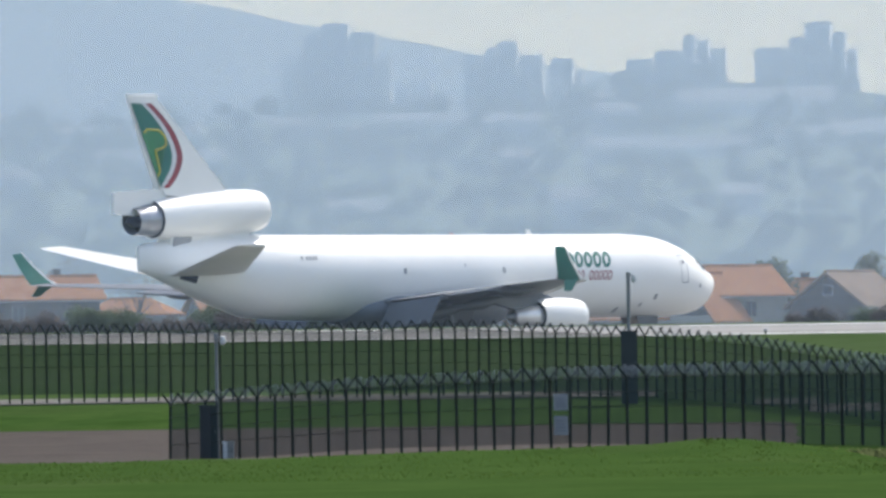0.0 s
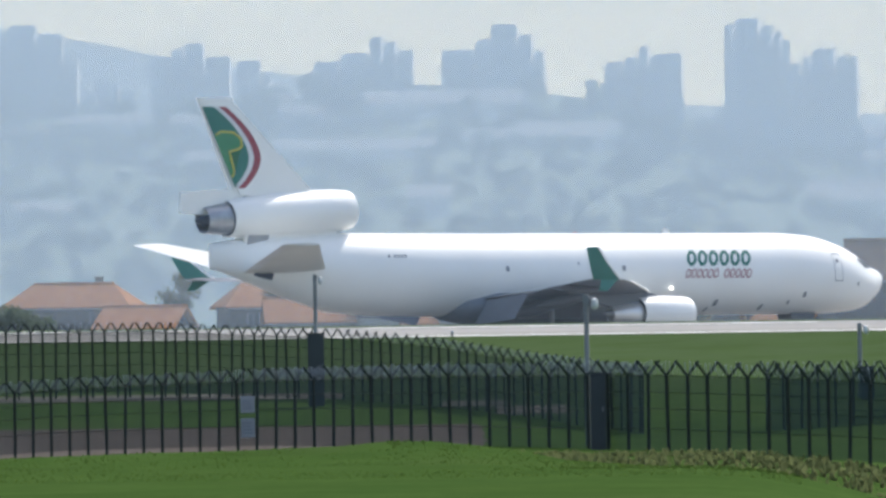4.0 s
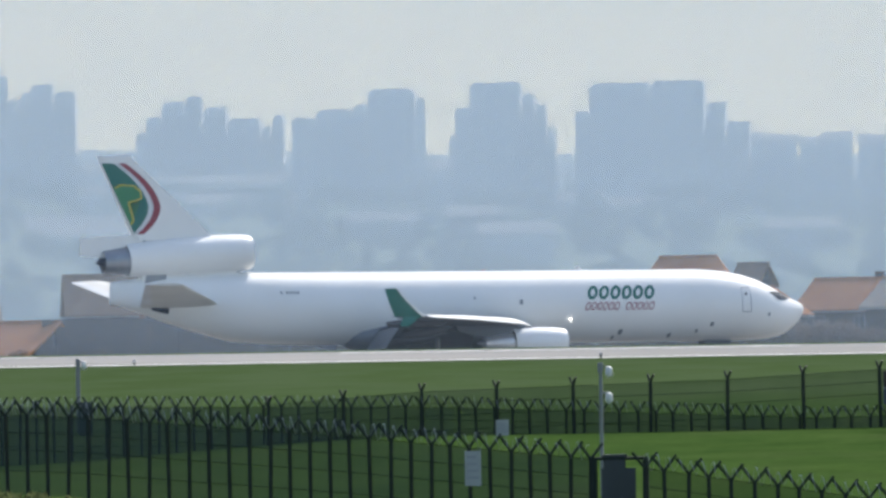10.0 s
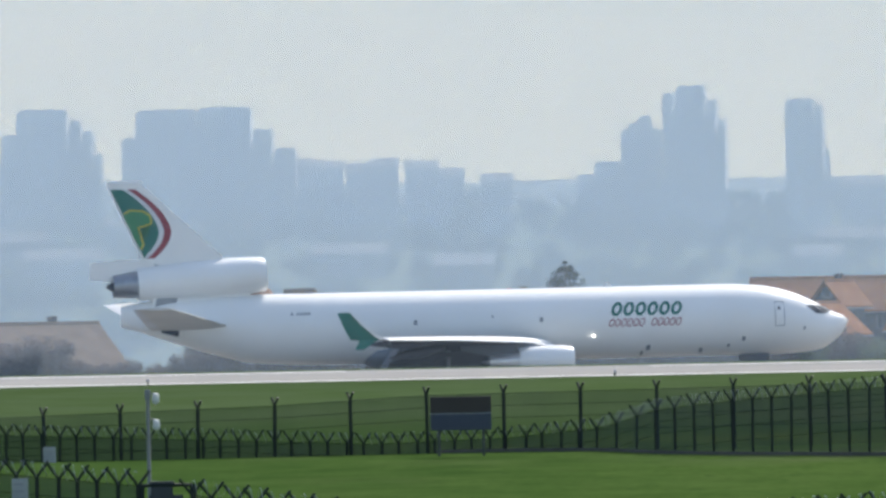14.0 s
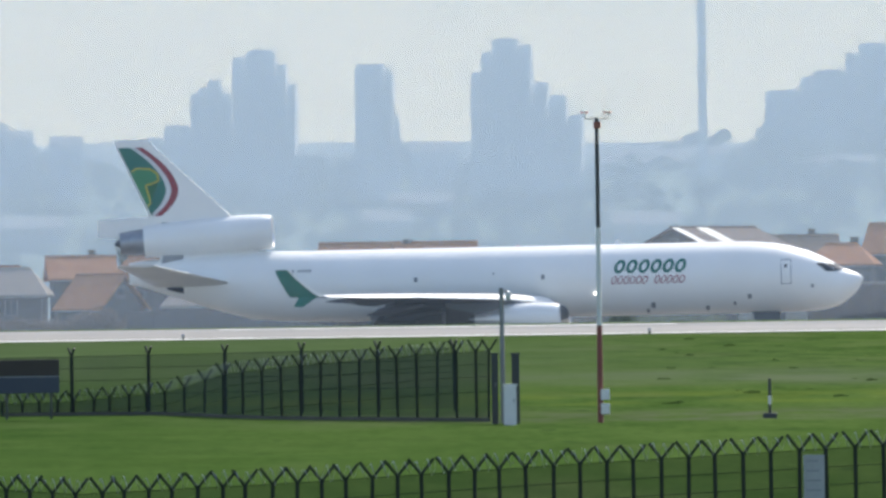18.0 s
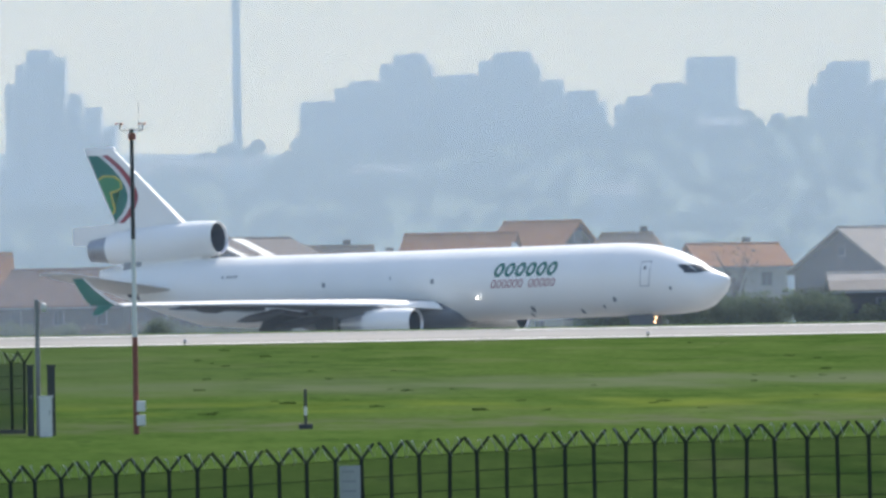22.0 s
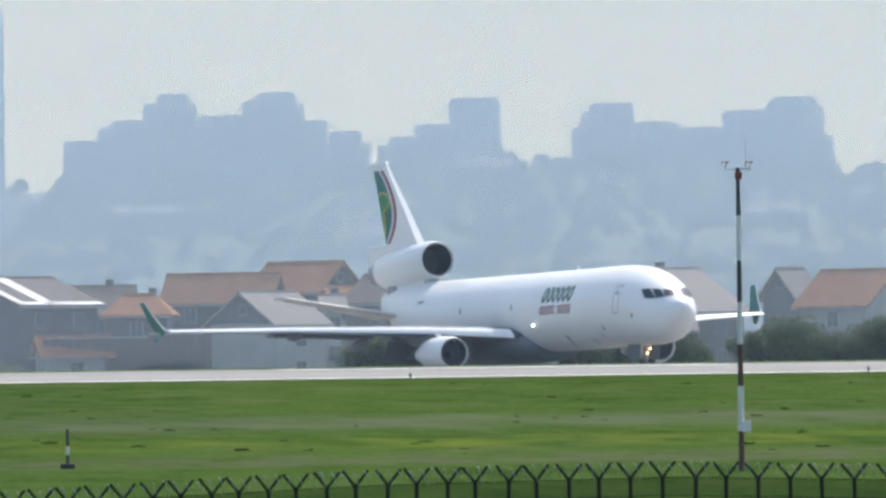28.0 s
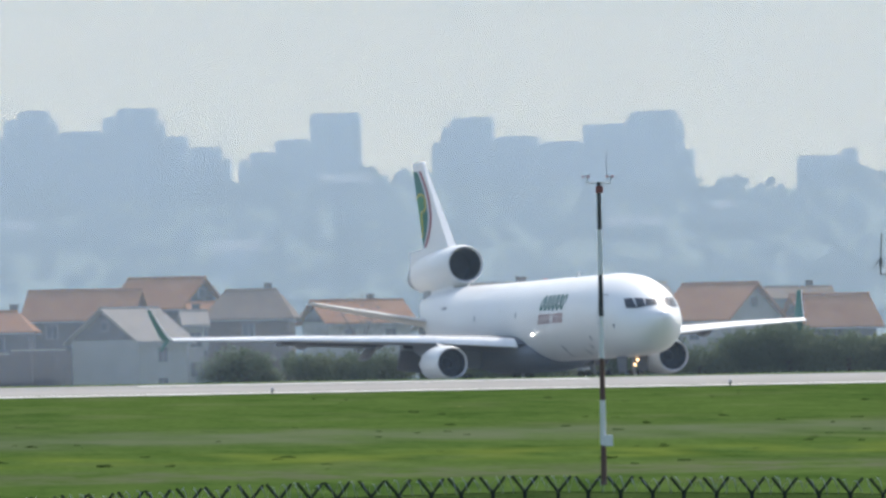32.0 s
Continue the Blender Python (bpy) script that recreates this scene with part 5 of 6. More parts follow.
        part("strake", slab([(8.2, 2.85), (7.2, 3.25), (6.4, 3.2), (6.4, 2.85)], (8.2 - side * 0.9) * s - 0.03, (8.2 - side * 0.9) * s + 0.03), M["white"], eng)
        # tailplane
        stab = part("tailplane", aerofoil([(-16.6, -24.0, 0.6 * s, 5.12, 0.7), (-17.4, -24.2, 1.6 * s, 5.32, 0.62), (-23.4, -26.3, 9.0 * s, 7.1, 0.25)]), M["stab"], root, "pale grey swept tailplane", 40)
        part("elevator", aerofoil([(-22.4, -24.4, 1.9 * s, 5.4, 0.25), (-25.5, -26.5, 8.9 * s, 7.09, 0.12)], 5), M["belly"], stab, "grey elevator", 40)
        # landing light in the wing root
        lamp = part("landing_light", turned([(12.4, 0.085), (12.5, 0.085), (12.52, 0.01)], (0, 3.04 * s, 3.9), 12, (True, True)), M["lamp_glow"], root, "bright landing light")
        # main gear
        part("main_gear_leg", rod((0, 4.9 * s, 3.0), (0, 5.2 * s, 0.75), 0.2, 0.17, 12), M["grey"], root, "main gear leg")
        # oversized dark door fills in the shade under the wing
        part("main_gear_door", slab([(-2.8, 3.3), (3.6, 3.3), (3.2, 1.75), (-2.4, 1.75)], 4.2 * s - 0.04, 4.2 * s + 0.04), M["wing"], root)
        for dx in (-0.85, 0.85):
            for dy in (-0.7, 0.7):
                whl = part("wheel", turned([(-0.2, 0.5), (-0.2, 0.62), (-0.12, 0.68), (0.12, 0.68), (0.2, 0.62), (0.2, 0.5)], sides=24, caps=(True, True)), M["rubber"], root, "black main gear wheel", 40)
                whl.matrix_basis = pose(dx, 5.2 * s + dy, 0.68, 0, 0, 90)
                part("hub", turned([(-0.22, 0.3), (0.22, 0.3)], sides=16, caps=(True, True)), M["metal"], whl)
    # nose gear with taxi lights
    part("nose_gear_leg", rod((26.5, 0, 2.2), (26.8, 0, 0.6), 0.14, 0.12, 12), M["grey"], root, "nose gear leg")
    for s in (-1, 1):
        whl = part("wheel", turned([(-0.16, 0.38), (-0.16, 0.5), (-0.08, 0.54), (0.08, 0.54), (0.16, 0.5), (0.16, 0.38)], sides=24, caps=(True, True)), M["rubber"], root, "black nose gear wheel", 40)
        whl.matrix_basis = pose(26.8, 0.36 * s, 0.54, 0, 0, 90)
        part("hub", turned([(-0.17, 0.22), (0.17, 0.22)], sides=16, caps=(True, True)), M["metal"], whl)
        part("gear_door", slab([(25.2, 2.1), (27.6, 2.1), (27.4, 0.95), (25.6, 0.95)], 0.75 * s - 0.03, 0.75 * s + 0.03), M["wing"], root)
        part("taxi_light", turned([(27.3, 0.08), (27.4, 0.075), (27.42, 0.01)], (0, 0.1 * s, 1.6 + 0.16 * s), 12, (True, True)), M["lamp_amber"], root, "warm glowing taxi light on the nose gear")
    # centre gear
    part("centre_gear_leg", rod((-0.5, 0, 2.0), (-0.5, 0, 0.7), 0.16, 0.14, 12), M["grey"], root)
    for s in (-1, 1):
        whl = part("wheel", turned([(-0.2, 0.5), (-0.2, 0.62), (-0.12, 0.68), (0.12, 0.68), (0.2, 0.62), (0.2, 0.5)], sides=24, caps=(True, True)), M["rubber"], root, "black centre gear wheel", 40)
        whl.matrix_basis = pose(-0.5, 0.5 * s, 0.68, 0, 0, 90)
    # fin, rudders and the tail engine
    def plate(outline, thick_root, thick_tip, z0, z1):
        n = []
        for sgn in (1, -1):
            n.append([(x, sgn * (thick_root + (thick_tip - thick_root) * (z - z0) / (z1 - z0)), z) for x, z in outline])
        return loft(n)
    fin = part("fin", plate([(-17.75, 10.95), (-24.55, 17.25), (-26.95, 17.25), (-23.9, 10.6), (-20.0, 10.2)], 0.34, 0.1, 10.2, 17.25), M["white"], root, "tall white swept tail fin")
    part("fin_cap", plate([(-24.2, 17.2), (-24.5, 17.42), (-27.35, 17.35), (-27.2, 17.2)], 0.12, 0.06, 17.2, 17.42), M["white"], fin)
    part("upper_rudder", plate([(-25.45, 17.2), (-27.3, 17.2), (-24.35, 10.75), (-22.7, 10.7)], 0.2, 0.07, 10.7, 17.2), M["white"], fin, "white upper rudder")
    part("lower_rudder", plate([(-23.4, 10.85), (-24.3, 11.0), (-28.75, 10.75), (-28.8, 9.35), (-24.0, 8.9)], 0.2, 0.12, 8.9, 11.0), M["white"], fin, "white lower rudder above the tail engine")

    def fin_x(z, f):
        """x on the fin at a height: f runs from the trailing to the leading edge."""
        te = -27.3 + (17.2 - z) * 0.457
        le = -24.55 + (17.25 - z) * 1.079
        return te + (le - te) * f
    # emblem: green field, then a pale and a red bow
    steps = 18
    zs = [11.05 + (16.75 - 11.05) * i / steps for i in range(steps + 1)]

    def bow(z, shift):
        """x of a bow on the fin's side, bulging forward."""
        if z < 13.3:
            return -22.3 + shift - 1.45 * ((13.3 - z) / 2.25) ** 2
        u = (z - 13.3) / 3.55
        return -22.3 + shift - 2.35 * u * u - 0.75 * u

    def bow_band(x_back, x_front, out):
        bm = bmesh.new()
        for sgn in (-1, 1):
            prev = None
            for z in zs:
                a, b = x_back(z), x_front(z)
                a, b = max(a, fin_x(z, 0.03)), min(max(b, fin_x(z, 0.03)), fin_x(z, 0.97))
                t = 0.34 + (0.1 - 0.34) * (z - 10.2) / 7.05 + out
                pair = [bm.verts.new((v, sgn * t, z)) for v in (a, max(a + 0.001, b))]
                if prev:
                    q = (prev[0], prev[1], pair[1], pair[0])
                    bm.faces.new(q if sgn < 0 else q[::-1])
                prev = pair
        return bm
    part("green_field", bow_band(lambda z: fin_x(z, 0.03), lambda z: bow(z, -0.75), 0.012), M["green"], fin, "dark green emblem field")
    part("pale_bow", bow_band(lambda z: bow(z, -0.75), lambda z: bow(z, -0.32), 0.012), M["mast_white"], fin, "pale emblem bow")
    part("red_bow", bow_band(lambda z: bow(z, -0.32), lambda z: bow(z, 0.28), 0.014), M["red"], fin, "dark red emblem bow")
    bm = bmesh.new()
    path = [(fin_x(14.75, 0.07), 14.75), (fin_x(15.0, 0.2), 15.02), (-24.35, 14.95), (-23.75, 14.55), (-23.65, 13.95), (-24.1, 13.75), (-24.75, 13.6), (-24.55, 12.9), (-24.35, 12.2), (-24.6, 11.8)]
    inner = bmesh.new()
    rim = path + [(fin_x(z, 0.03), z) for z in (11.8, 12.8, 13.8, 14.75)]
    for sgn in (-1, 1):
        ring = [inner.verts.new((x, sgn * (0.34 - 0.24 * (z - 10.2) / 7.05 + 0.016), z)) for x, z in rim]
        inner.faces.new(ring if sgn > 0 else ring[::-1])
    bmesh.ops.triangulate(inner, faces=inner.faces[:])
    part("leaf_green_field", inner, M["leaf_green"], fin, "leaf-green inner field of the emblem")
    for (xa, za), (xb, zb) in zip(path, path[1:]):
        for sgn in (-1, 1):
            ta, tb = (0.34 - 0.24 * (z - 10.2) / 7.05 + 0.02 for z in (za, zb))
            tube(bm, (xa, sgn * ta, za), (xb, sgn * tb, zb), 0.075, sides=6)
    part("yellow_outline", bm, M["yellow"], fin, "thin yellow outline on the green emblem")
    tail = part("tail_engine", turned([(0, 1.27), (0.05, 1.32), (-0.15, 1.39), (-0.8, 1.48), (-2.5, 1.57), (-6.5, 1.55), (-9.0, 1.43), (-10.6, 1.29), (-10.55, 1.21), (-9.6, 1.16)], (0, 0, 0), 36), M["white"], root, "white tail engine nacelle", 45)
    tail.matrix_basis = pose(-14.35, 0, 9.55, 0, -3.4, 0)
    part("intake_lip", turned([(0.06, 1.33), (0.02, 1.26), (-0.1, 1.22), (-0.16, 1.2)], (0, 0, 0), 36), M["metal"], tail, "bare metal intake lip", 45)
    part("intake_duct", turned([(-0.13, 1.212), (-2.6, 1.06), (-2.65, 0.02)], (0, 0, 0), 32), M["dark"], tail, smooth=40)
    part("bypass_ring", turned([(-9.6, 1.17), (-10.56, 1.22), (-10.62, 0.6)], (0, 0, 0), 28), M["dark"], tail)
    part("core_nozzle", turned([(-9.9, 1.15), (-11.2, 1.08), (-12.6, 0.92), (-12.55, 0.85), (-11.8, 0.8)], (0, 0, 0), 28), M["hot_metal"], tail, "dull metal exhaust nozzle", 40)
    part("exhaust_plug", turned([(-11.6, 0.82), (-11.8, 0.5), (-12.6, 0.4), (-13.2, 0.05)], (0, 0, 0), 20, (True, True)), M["dark"], tail, smooth=40)
    part("tail_pylon", plate([(-15.6, 8.0), (-16.6, 6.9), (-23.8, 6.6), (-23.6, 8.2), (-20.0, 8.4)], 0.62, 0.62, 6.6, 8.4), M["white"], root, "broad pylon under the tail engine")
    part("tail_strut", plate([(-21.6, 8.0), (-21.9, 6.9), (-23.6, 6.9), (-23.3, 8.1)], 0.7, 0.7, 6.9, 8.1), M["grey"], root)
    for side in (1, -1):
        part("outflow_vent", decal(bmesh.new(), ((-23.1, 4.95), (-21.7, 4.6), (-21.7, 5.1), (-23.1, 5.4)), side=side), M["dark"], fus, "dark vent under the tail")
    part("beacon", turned([(0, 0.12), (0.12, 0.1), (0.18, 0.01)], (0, 0, 0), 12), M["red"], root).matrix_basis = pose(6, 0, 7.82, 0, -90, 0)
    part("blade_aerial", slab([(14, 7.75), (14.7, 7.75), (14.4, 8.2), (14.1, 8.2)], -0.03, 0.03), M["white"], root)
    return root


airliner_ob = airliner()

# ---- fences ----
def y_post(height, arm, spread, r):
    bm = rod((0, 0, -0.8), (0, 0, height), r, sides=6)
    for s in (-1, 1):
        tube(bm, (0, 0, height - 0.02), (s * spread, 0, height + arm), r * 0.75, sides=5)
    return bm


def fence(name, route, gap, height, label, arm=0.42, spread=0.33, r=0.05, style="y", coil=True, mesh="mesh_open", plinth=None, posts=()):
    """Posts at given bearings or at an even gap along a route of (bearing, depth, z of the post's head), with strands between them and coiled wire on the arms."""
    root = thing(name, Matrix(), label, "fence")
    pts = []
    for b, d, z in route:
        a = radians(b)
        pts.append(Vector((d * math.sin(a), d * math.cos(a), z)))
    run, heads = 0.0, []
    for b in posts:
        if not route[0][0] <= b <= route[-1][0]:
            continue
        k = max(i for i in range(len(route) - 1) if route[i][0] <= b)
        p, q = pts[k], pts[k + 1]
        m = math.tan(radians(b))
        f = (p.x - m * p.y) / (m * (q.y - p.y) - (q.x - p.x))
        heads.append((p.lerp(q, f), math.degrees(math.atan2(q.y - p.y, q.x - p.x))))
    for p, q in zip(pts, pts[1:]) if not posts else ():
        flat = abs(q.x - p.x)
        while run < flat:
            heads.append((p.lerp(q, run / flat), math.degrees(math.atan2(q.y - p.y, q.x - p.x))))
            run += gap
        run -= flat
    if not posts and (pts[-1] - heads[-1][0]).length > 0.2:
        heads.append((pts[-1], heads[-1][1]))
    me = None
    for k, (p, a) in enumerate(heads):
        if me is None:
            if style == "y":
                bm = y_post(height, arm, spread, r)
            else:
                bm = rod((0, 0, -0.8), (0, 0, height), r, sides=6)
                tube(bm, (0, 0, height), (0.13, -0.15, height + arm), r * 0.7, sides=5)
                tube(bm, (0, 0, height), (-0.13, 0.15, height + arm), r * 0.7, sides=5)
            post = part("post", bm, M["fence"], root)
            me = post.data
        else:
            post = new("post", me)
            post.parent = root
        lean = random.Random(k).uniform(-1.2, 1.2)
        post.matrix_basis = pose(p.x, p.y, p.z - height - arm, 0, lean, a if style != "y" else -math.degrees(math.atan2(p.x, p.y)))
    # strands
    bm = bmesh.new()
    top = arm + 0.02
    for (p, _), (q, _) in zip(heads, heads[1:]):
        for h in (top, top + 0.5, top + 1.0, top + 1.6):
            tube(bm, (p.x, p.y, p.z - h), (q.x, q.y, q.z - h), 0.012, sides=3)
    part("strand_set", bm, M["fence"], root, "thin dark horizontal wires")["kind"] = "stuff"
    if mesh:
        bm = bmesh.new()
        for (p, _), (q, _) in zip(heads, heads[1:]):
            bm.faces.new([bm.verts.new((v.x, v.y + 0.03, v.z - h)) for v, h in ((p, top + height), (q, top + height), (q, top), (p, top))])
        part("wire_mesh", bm, M[mesh], root, "fine grey-green welded wire mesh")["kind"] = "stuff"
    if coil:
        bm = bmesh.new()
        k = 0
        prev = None
        rnd = random.Random(5)
        for (p, _), (q, _) in zip(heads, heads[1:]):
            n = max(6, int((q - p).length / 0.03))
            for i in range(n):
                c = p.lerp(q, i / n)
                ph = k * 0.62
                rr = 0.2 + 0.05 * math.sin(k * 0.13)
                w = Vector((c.x + rnd.uniform(-0.02, 0.02), c.y + rr * math.cos(ph), c.z - arm * 0.55 + rr * math.sin(ph)))
                if prev:
                    d = Vector((0.007, 0, 0.008))
                    bm.faces.new([bm.verts.new(v) for v in (prev - d, w - d, w + d, prev + d)])
                prev = w
                k += 1
        part("coiled_wire", bm, M["wire"], root, "loose coils of glinting barbed wire")["kind"] = "stuff"
    if plinth:
        bm = bmesh.new()
        for (p, _), (q, _) in zip(heads, heads[1:]):
            if p.x > plinth:
                zs = [ground_z(v.x, v.y) for v in (p, q)]
                ring = [[(v.x, v.y + dy, z + dz) for dy, dz in ((-0.13, -0.5), (0.13, -0.5), (0.13, 0.14), (-0.13, 0.14))] for v, z in ((p, zs[0]), (q, zs[1]))]
                me2 = loft(ring)
                tmp = bpy.data.meshes.new("kerb")
                me2.to_mesh(tmp)
                me2.free()
                bm.from_mesh(tmp)
                bpy.data.meshes.remove(tmp)
        part("concrete_kerb", bm, M["gravel"], root, "low concrete kerb under the fence")["kind"] = "stuff"
    return root


WEST_POSTS = [-9.739 + 0.09688 * n + 3.027e-4 * n ** 2 - 1.79e-6 * n ** 3 for n in range(79)]
EAST_POSTS = [-0.888 + 0.12322 * n + 3.498e-4 * n ** 2 + 1.11e-6 * n ** 3 for n in range(75)]
TALL_POSTS = [-3.004 + 0.4325 * n for n in range(15)]
fence("near_fence", ((-9.83, 406, 0.46), (-8.59, 380, 1.26), (-7.44, 360, 1.6), (-6.48, 330, 1.82), (-5.2, 303, 1.93), (-4.1, 293, 1.73), (-2.6, 287, 1.12), (-1.11, 284, 0.34)), 0.64, 2.3, "dark green steel fence with forked post heads and coiled wire", r=0.055, mesh="mesh_close", posts=WEST_POSTS)
fence("near_fence", ((-1.0, 283, 0.2), (0.48, 282, -0.89), (0.91, 280, -1.01), (2.19, 280, -0.77), (3.67, 280, -0.38), (5.48, 280, 0.04), (6.57, 280, 0.26), (8.2, 280, 0.38), (10.4, 280, 0.12)), 0.7, 2.4, "dark green steel fence with forked post heads and coiled wire", spread=0.35, r=0.055, posts=EAST_POSTS)
fence("far_fence", ((-11.2, 486, 3.39), (-8.78, 486, 3.29), (-8.07, 486, 3.3), (-7.0, 478, 2.85), (-6.5, 468, 2.45), (-5.9, 450, 1.7), (-5.3, 425, 1.2)), 0.585, 2.9, "dark green fence with forked post heads beyond the soil strip", spread=0.27, arm=0.42, r=0.05, mesh="mesh_close")
fence("single_arm_fence", ((-3.1, 420, 1.10), (-2.17, 420, 1.58), (-0.42, 420, 1.89), (0.43, 420, 2.21), (3.2, 420, 2.40)), 3.0, 2.5, "tall dark fence posts with short forked arms", arm=0.34, r=0.075, style="single", coil=False, mesh="mesh_veil", posts=TALL_POSTS)
fence("inner_fence", ((-4.6, 425, 1.3), (-2.2, 420, 1.1), (-0.6, 420, 0.6), (0.13, 420, 0.35), (0.9, 420, 0.5), (1.44, 418, 0.85), (1.75, 412, 1.6), (2.08, 408, 1.85), (2.97, 402, 2.35), (3.24, 400, 2.42)), 0.74, 2.7, "dark green fence with forked post heads rising to its corner", spread=0.3, arm=0.45, r=0.055, mesh="mesh_close", plinth=3.0)


# ---- poles, mast, cabinets and signs ----
def camera_pole(bearing, depth, top, foot, r, label, heads=1):
    root = thing("camera_pole", spot(bearing, depth, foot - 0.4), label, "pole")
    h = top - foot + 0.4
    part("pole", rod((0, 0, 0), (0, 0, h), r, r * 0.85, 10), M["galv"], root)
    part("head_box", boxes((-0.1, 0.08, -0.1, 0.1, h - 0.28, h + 0.05), bevel=0.02), M["galv"], root, "small grey junction box")
    for k in range(heads):
        z = h - 0.25 - 0.85 * k
        part("bracket", rod((0, 0, z + 0.18), (0.26, 0, z + 0.16), 0.025), M["galv"], root)
        dome = part("dome_camera", turned([(-0.18, 0.03), (-0.14, 0.1), (0.05, 0.13), (0.14, 0.1), (0.19, 0.02)], sides=14), M["mast_white"], root, "white dome camera", 40)
        dome.matrix_basis = pose(0.26, 0, z, 0, 90, 0)
    return root


camera_pole(-9.47, 400, 2.87, -2.0, 0.075, "pale steel camera pole behind the fence corner")
camera_pole(-7.14, 470, 5.35, -0.3, 0.1, "grey steel camera pole beside the far fence")
camera_pole(-5.61, 320, 3.92, -0.9, 0.085, "grey steel camera pole at the fence")
camera_pole(-4.07, 440, 2.77, 0.0, 0.1, "pale steel camera pole beyond the fence")
camera_pole(-1.12, 330, 2.48, -1.6, 0.065, "pale steel pole with two white dome cameras", 2)
camera_pole(3.32, 395, 4.37, -0.66, 0.1, "pale steel camera pole at the fence corner")


def cabinet(bearing, depth, width, foot, top, material, label):
    root = thing("cabinet", spot(bearing, depth, foot), label, "cabinet", "equipment cabinets by the fence")
    h = top - foot
    part("body", boxes((-width / 2, width / 2, 0, 0.4, -0.3, h), bevel=0.015), M[material], root)
    part("lid", boxes((-width / 2 - 0.04, width / 2 + 0.04, -0.04, 0.44, h, h + 0.06)), M[material], root)
    part("door", boxes((-width / 2 + 0.05, width / 2 - 0.05, -0.03, 0, 0.12, h - 0.08)), M[material], root)
    part("handle", boxes((width / 2 - 0.12, width / 2 - 0.08, -0.07, -0.03, h * 0.5, h * 0.5 + 0.14)), M["galv"], root)


cabinet(3.275, 394, 0.26, -0.66, 1.83, "cabinet", "tall narrow black cabinet at the fence corner")
cabinet(3.393, 394, 0.3, -0.66, 1.82, "cabinet", "tall narrow black cabinet at the fence corner")
cabinet(3.36, 392, 0.5, -0.66, 0.63, "mast_white", "white metal equipment box at the fence corner")
cabinet(-5.55, 308, 0.47, -0.75, 1.52, "cabinet", "dark cabinet beside the camera pole")
cabinet(-7.14, 468, 0.75, -0.4, 2.63, "cabinet", "dark cabinet beside the far camera pole")
cabinet(-4.03, 436, 0.6, -0.2, 0.9, "cabinet", "dark cabinet beyond the fence")
cabinet(-9.52, 399, 0.7, -2.05, 0.03, "cabinet", "dark cabinet inside the fence corner")
cabinet(-9.41, 397, 0.42, -2.1, -1.38, "mast_white", "small white box at the fence corner")
cabinet(-1.05, 284, 0.62, -2.6, 0.0, "cabinet", "dark cabinet at the pole's foot")


def wind_mast(bearing, depth, foot, top, cut, paints, label, tripod=False):
    """A slim mast in painted lengths with its vanes, cups and boxes."""
    root = thing("wind_mast", spot(bearing, depth, foot), label, "mast")
    h = top - foot
    edges = [-0.4] + [h * c for c in cut] + [h]
    for k, (a, b) in enumerate(zip(edges, edges[1:])):
        r = 0.115 - 0.03 * k / len(cut)
        part("mast_length", rod((0, 0, a), (0.0, 0, b), r, r * 0.9, 10), M[paints[k]], root, {"mast_red": "dull red mast length", "mast_brown": "dark brown mast length", "mast_white": "white mast length", "cabinet": "dark mast length"}[paints[k]])
    part("cross_arm", rod((-0.45, 0, h - 0.05), (0.45, 0, h - 0.05), 0.025), M["galv"], root)
    for s in (-1, 1):
        part("arm_end", rod((0.45 * s, 0, h - 0.05), (0.45 * s, 0, h + 0.2), 0.02), M["galv"], root)
        bm = bmesh.new()
        for k in range(3):
            a = 2.1 * k + s
            tube(bm, (0.45 * s, 0, h + 0.2), (0.45 * s + 0.14 * math.cos(a), 0.14 * math.sin(a), h + 0.2), 0.012, sides=4)
            tube(bm, (0.45 * s + 0.14 * math.cos(a), 0.14 * math.sin(a) - 0.04, h + 0.2), (0.45 * s + 0.14 * math.cos(a), 0.14 * math.sin(a) + 0.04, h + 0.2), 0.05, 0.02, 8)
        part("cup_wheel", bm, M["mast_red"], root, "small cup anemometer")
    part("sensor_head", boxes((-0.12, 0.16, -0.1, 0.1, h - 0.42, h - 0.16), bevel=0.02), M["mast_red"], root)
    part("aerial", rod((0.3, 0, h), (0.3, 0, h + 1.2), 0.012), M["galv"], root)
    for z in (0.9, 0.35) if not tripod else (1.3,):
        part("box", boxes((0.02, 0.36, -0.2, 0.12, z, z + 0.42), bevel=0.02), M["mast_white"], root, "white metal box on the mast")
    return root


wind_mast(3.87, 395, -0.9, 11.0, (0.32, 0.64), ("mast_red", "mast_white", "cabinet"), "tall slim wind mast painted red, white and black")
wind_mast(8.63, 380, -0.9, 10.3, (0.12, 0.27, 0.41, 0.55, 0.69, 0.84), ("mast_brown", "mast_white", "mast_brown", "mast_white", "cabinet", "mast_white", "cabinet"), "tall slim wind mast in red and white lengths", True)

marker = thing("marker_post", spot(4.826, 400, -0.8), "short black and white banded marker post on a dark base", "marker")
part("base", boxes((-0.28, 0.28, -0.25, 0.25, -0.2, 0.16), bevel=0.03), M["cabinet"], marker)
for k in range(4):
    part("band", rod((0, 0, 0.16 + 0.34 * k), (0, 0, 0.16 + 0.34 * (k + 1)), 0.06, sides=10), M["cabinet" if k != 1 else "mast_white"], marker)

sign = thing("sign_board", spot(0.645, 412, 0.3), "back of a wide brown and blue-grey airfield sign board", "sign")
part("upper_panel", boxes((-1.24, 1.24, 0, 0.12, 0.85, 1.52), bevel=0.02), M["sign_brown"], sign, "dark brown upper panel")
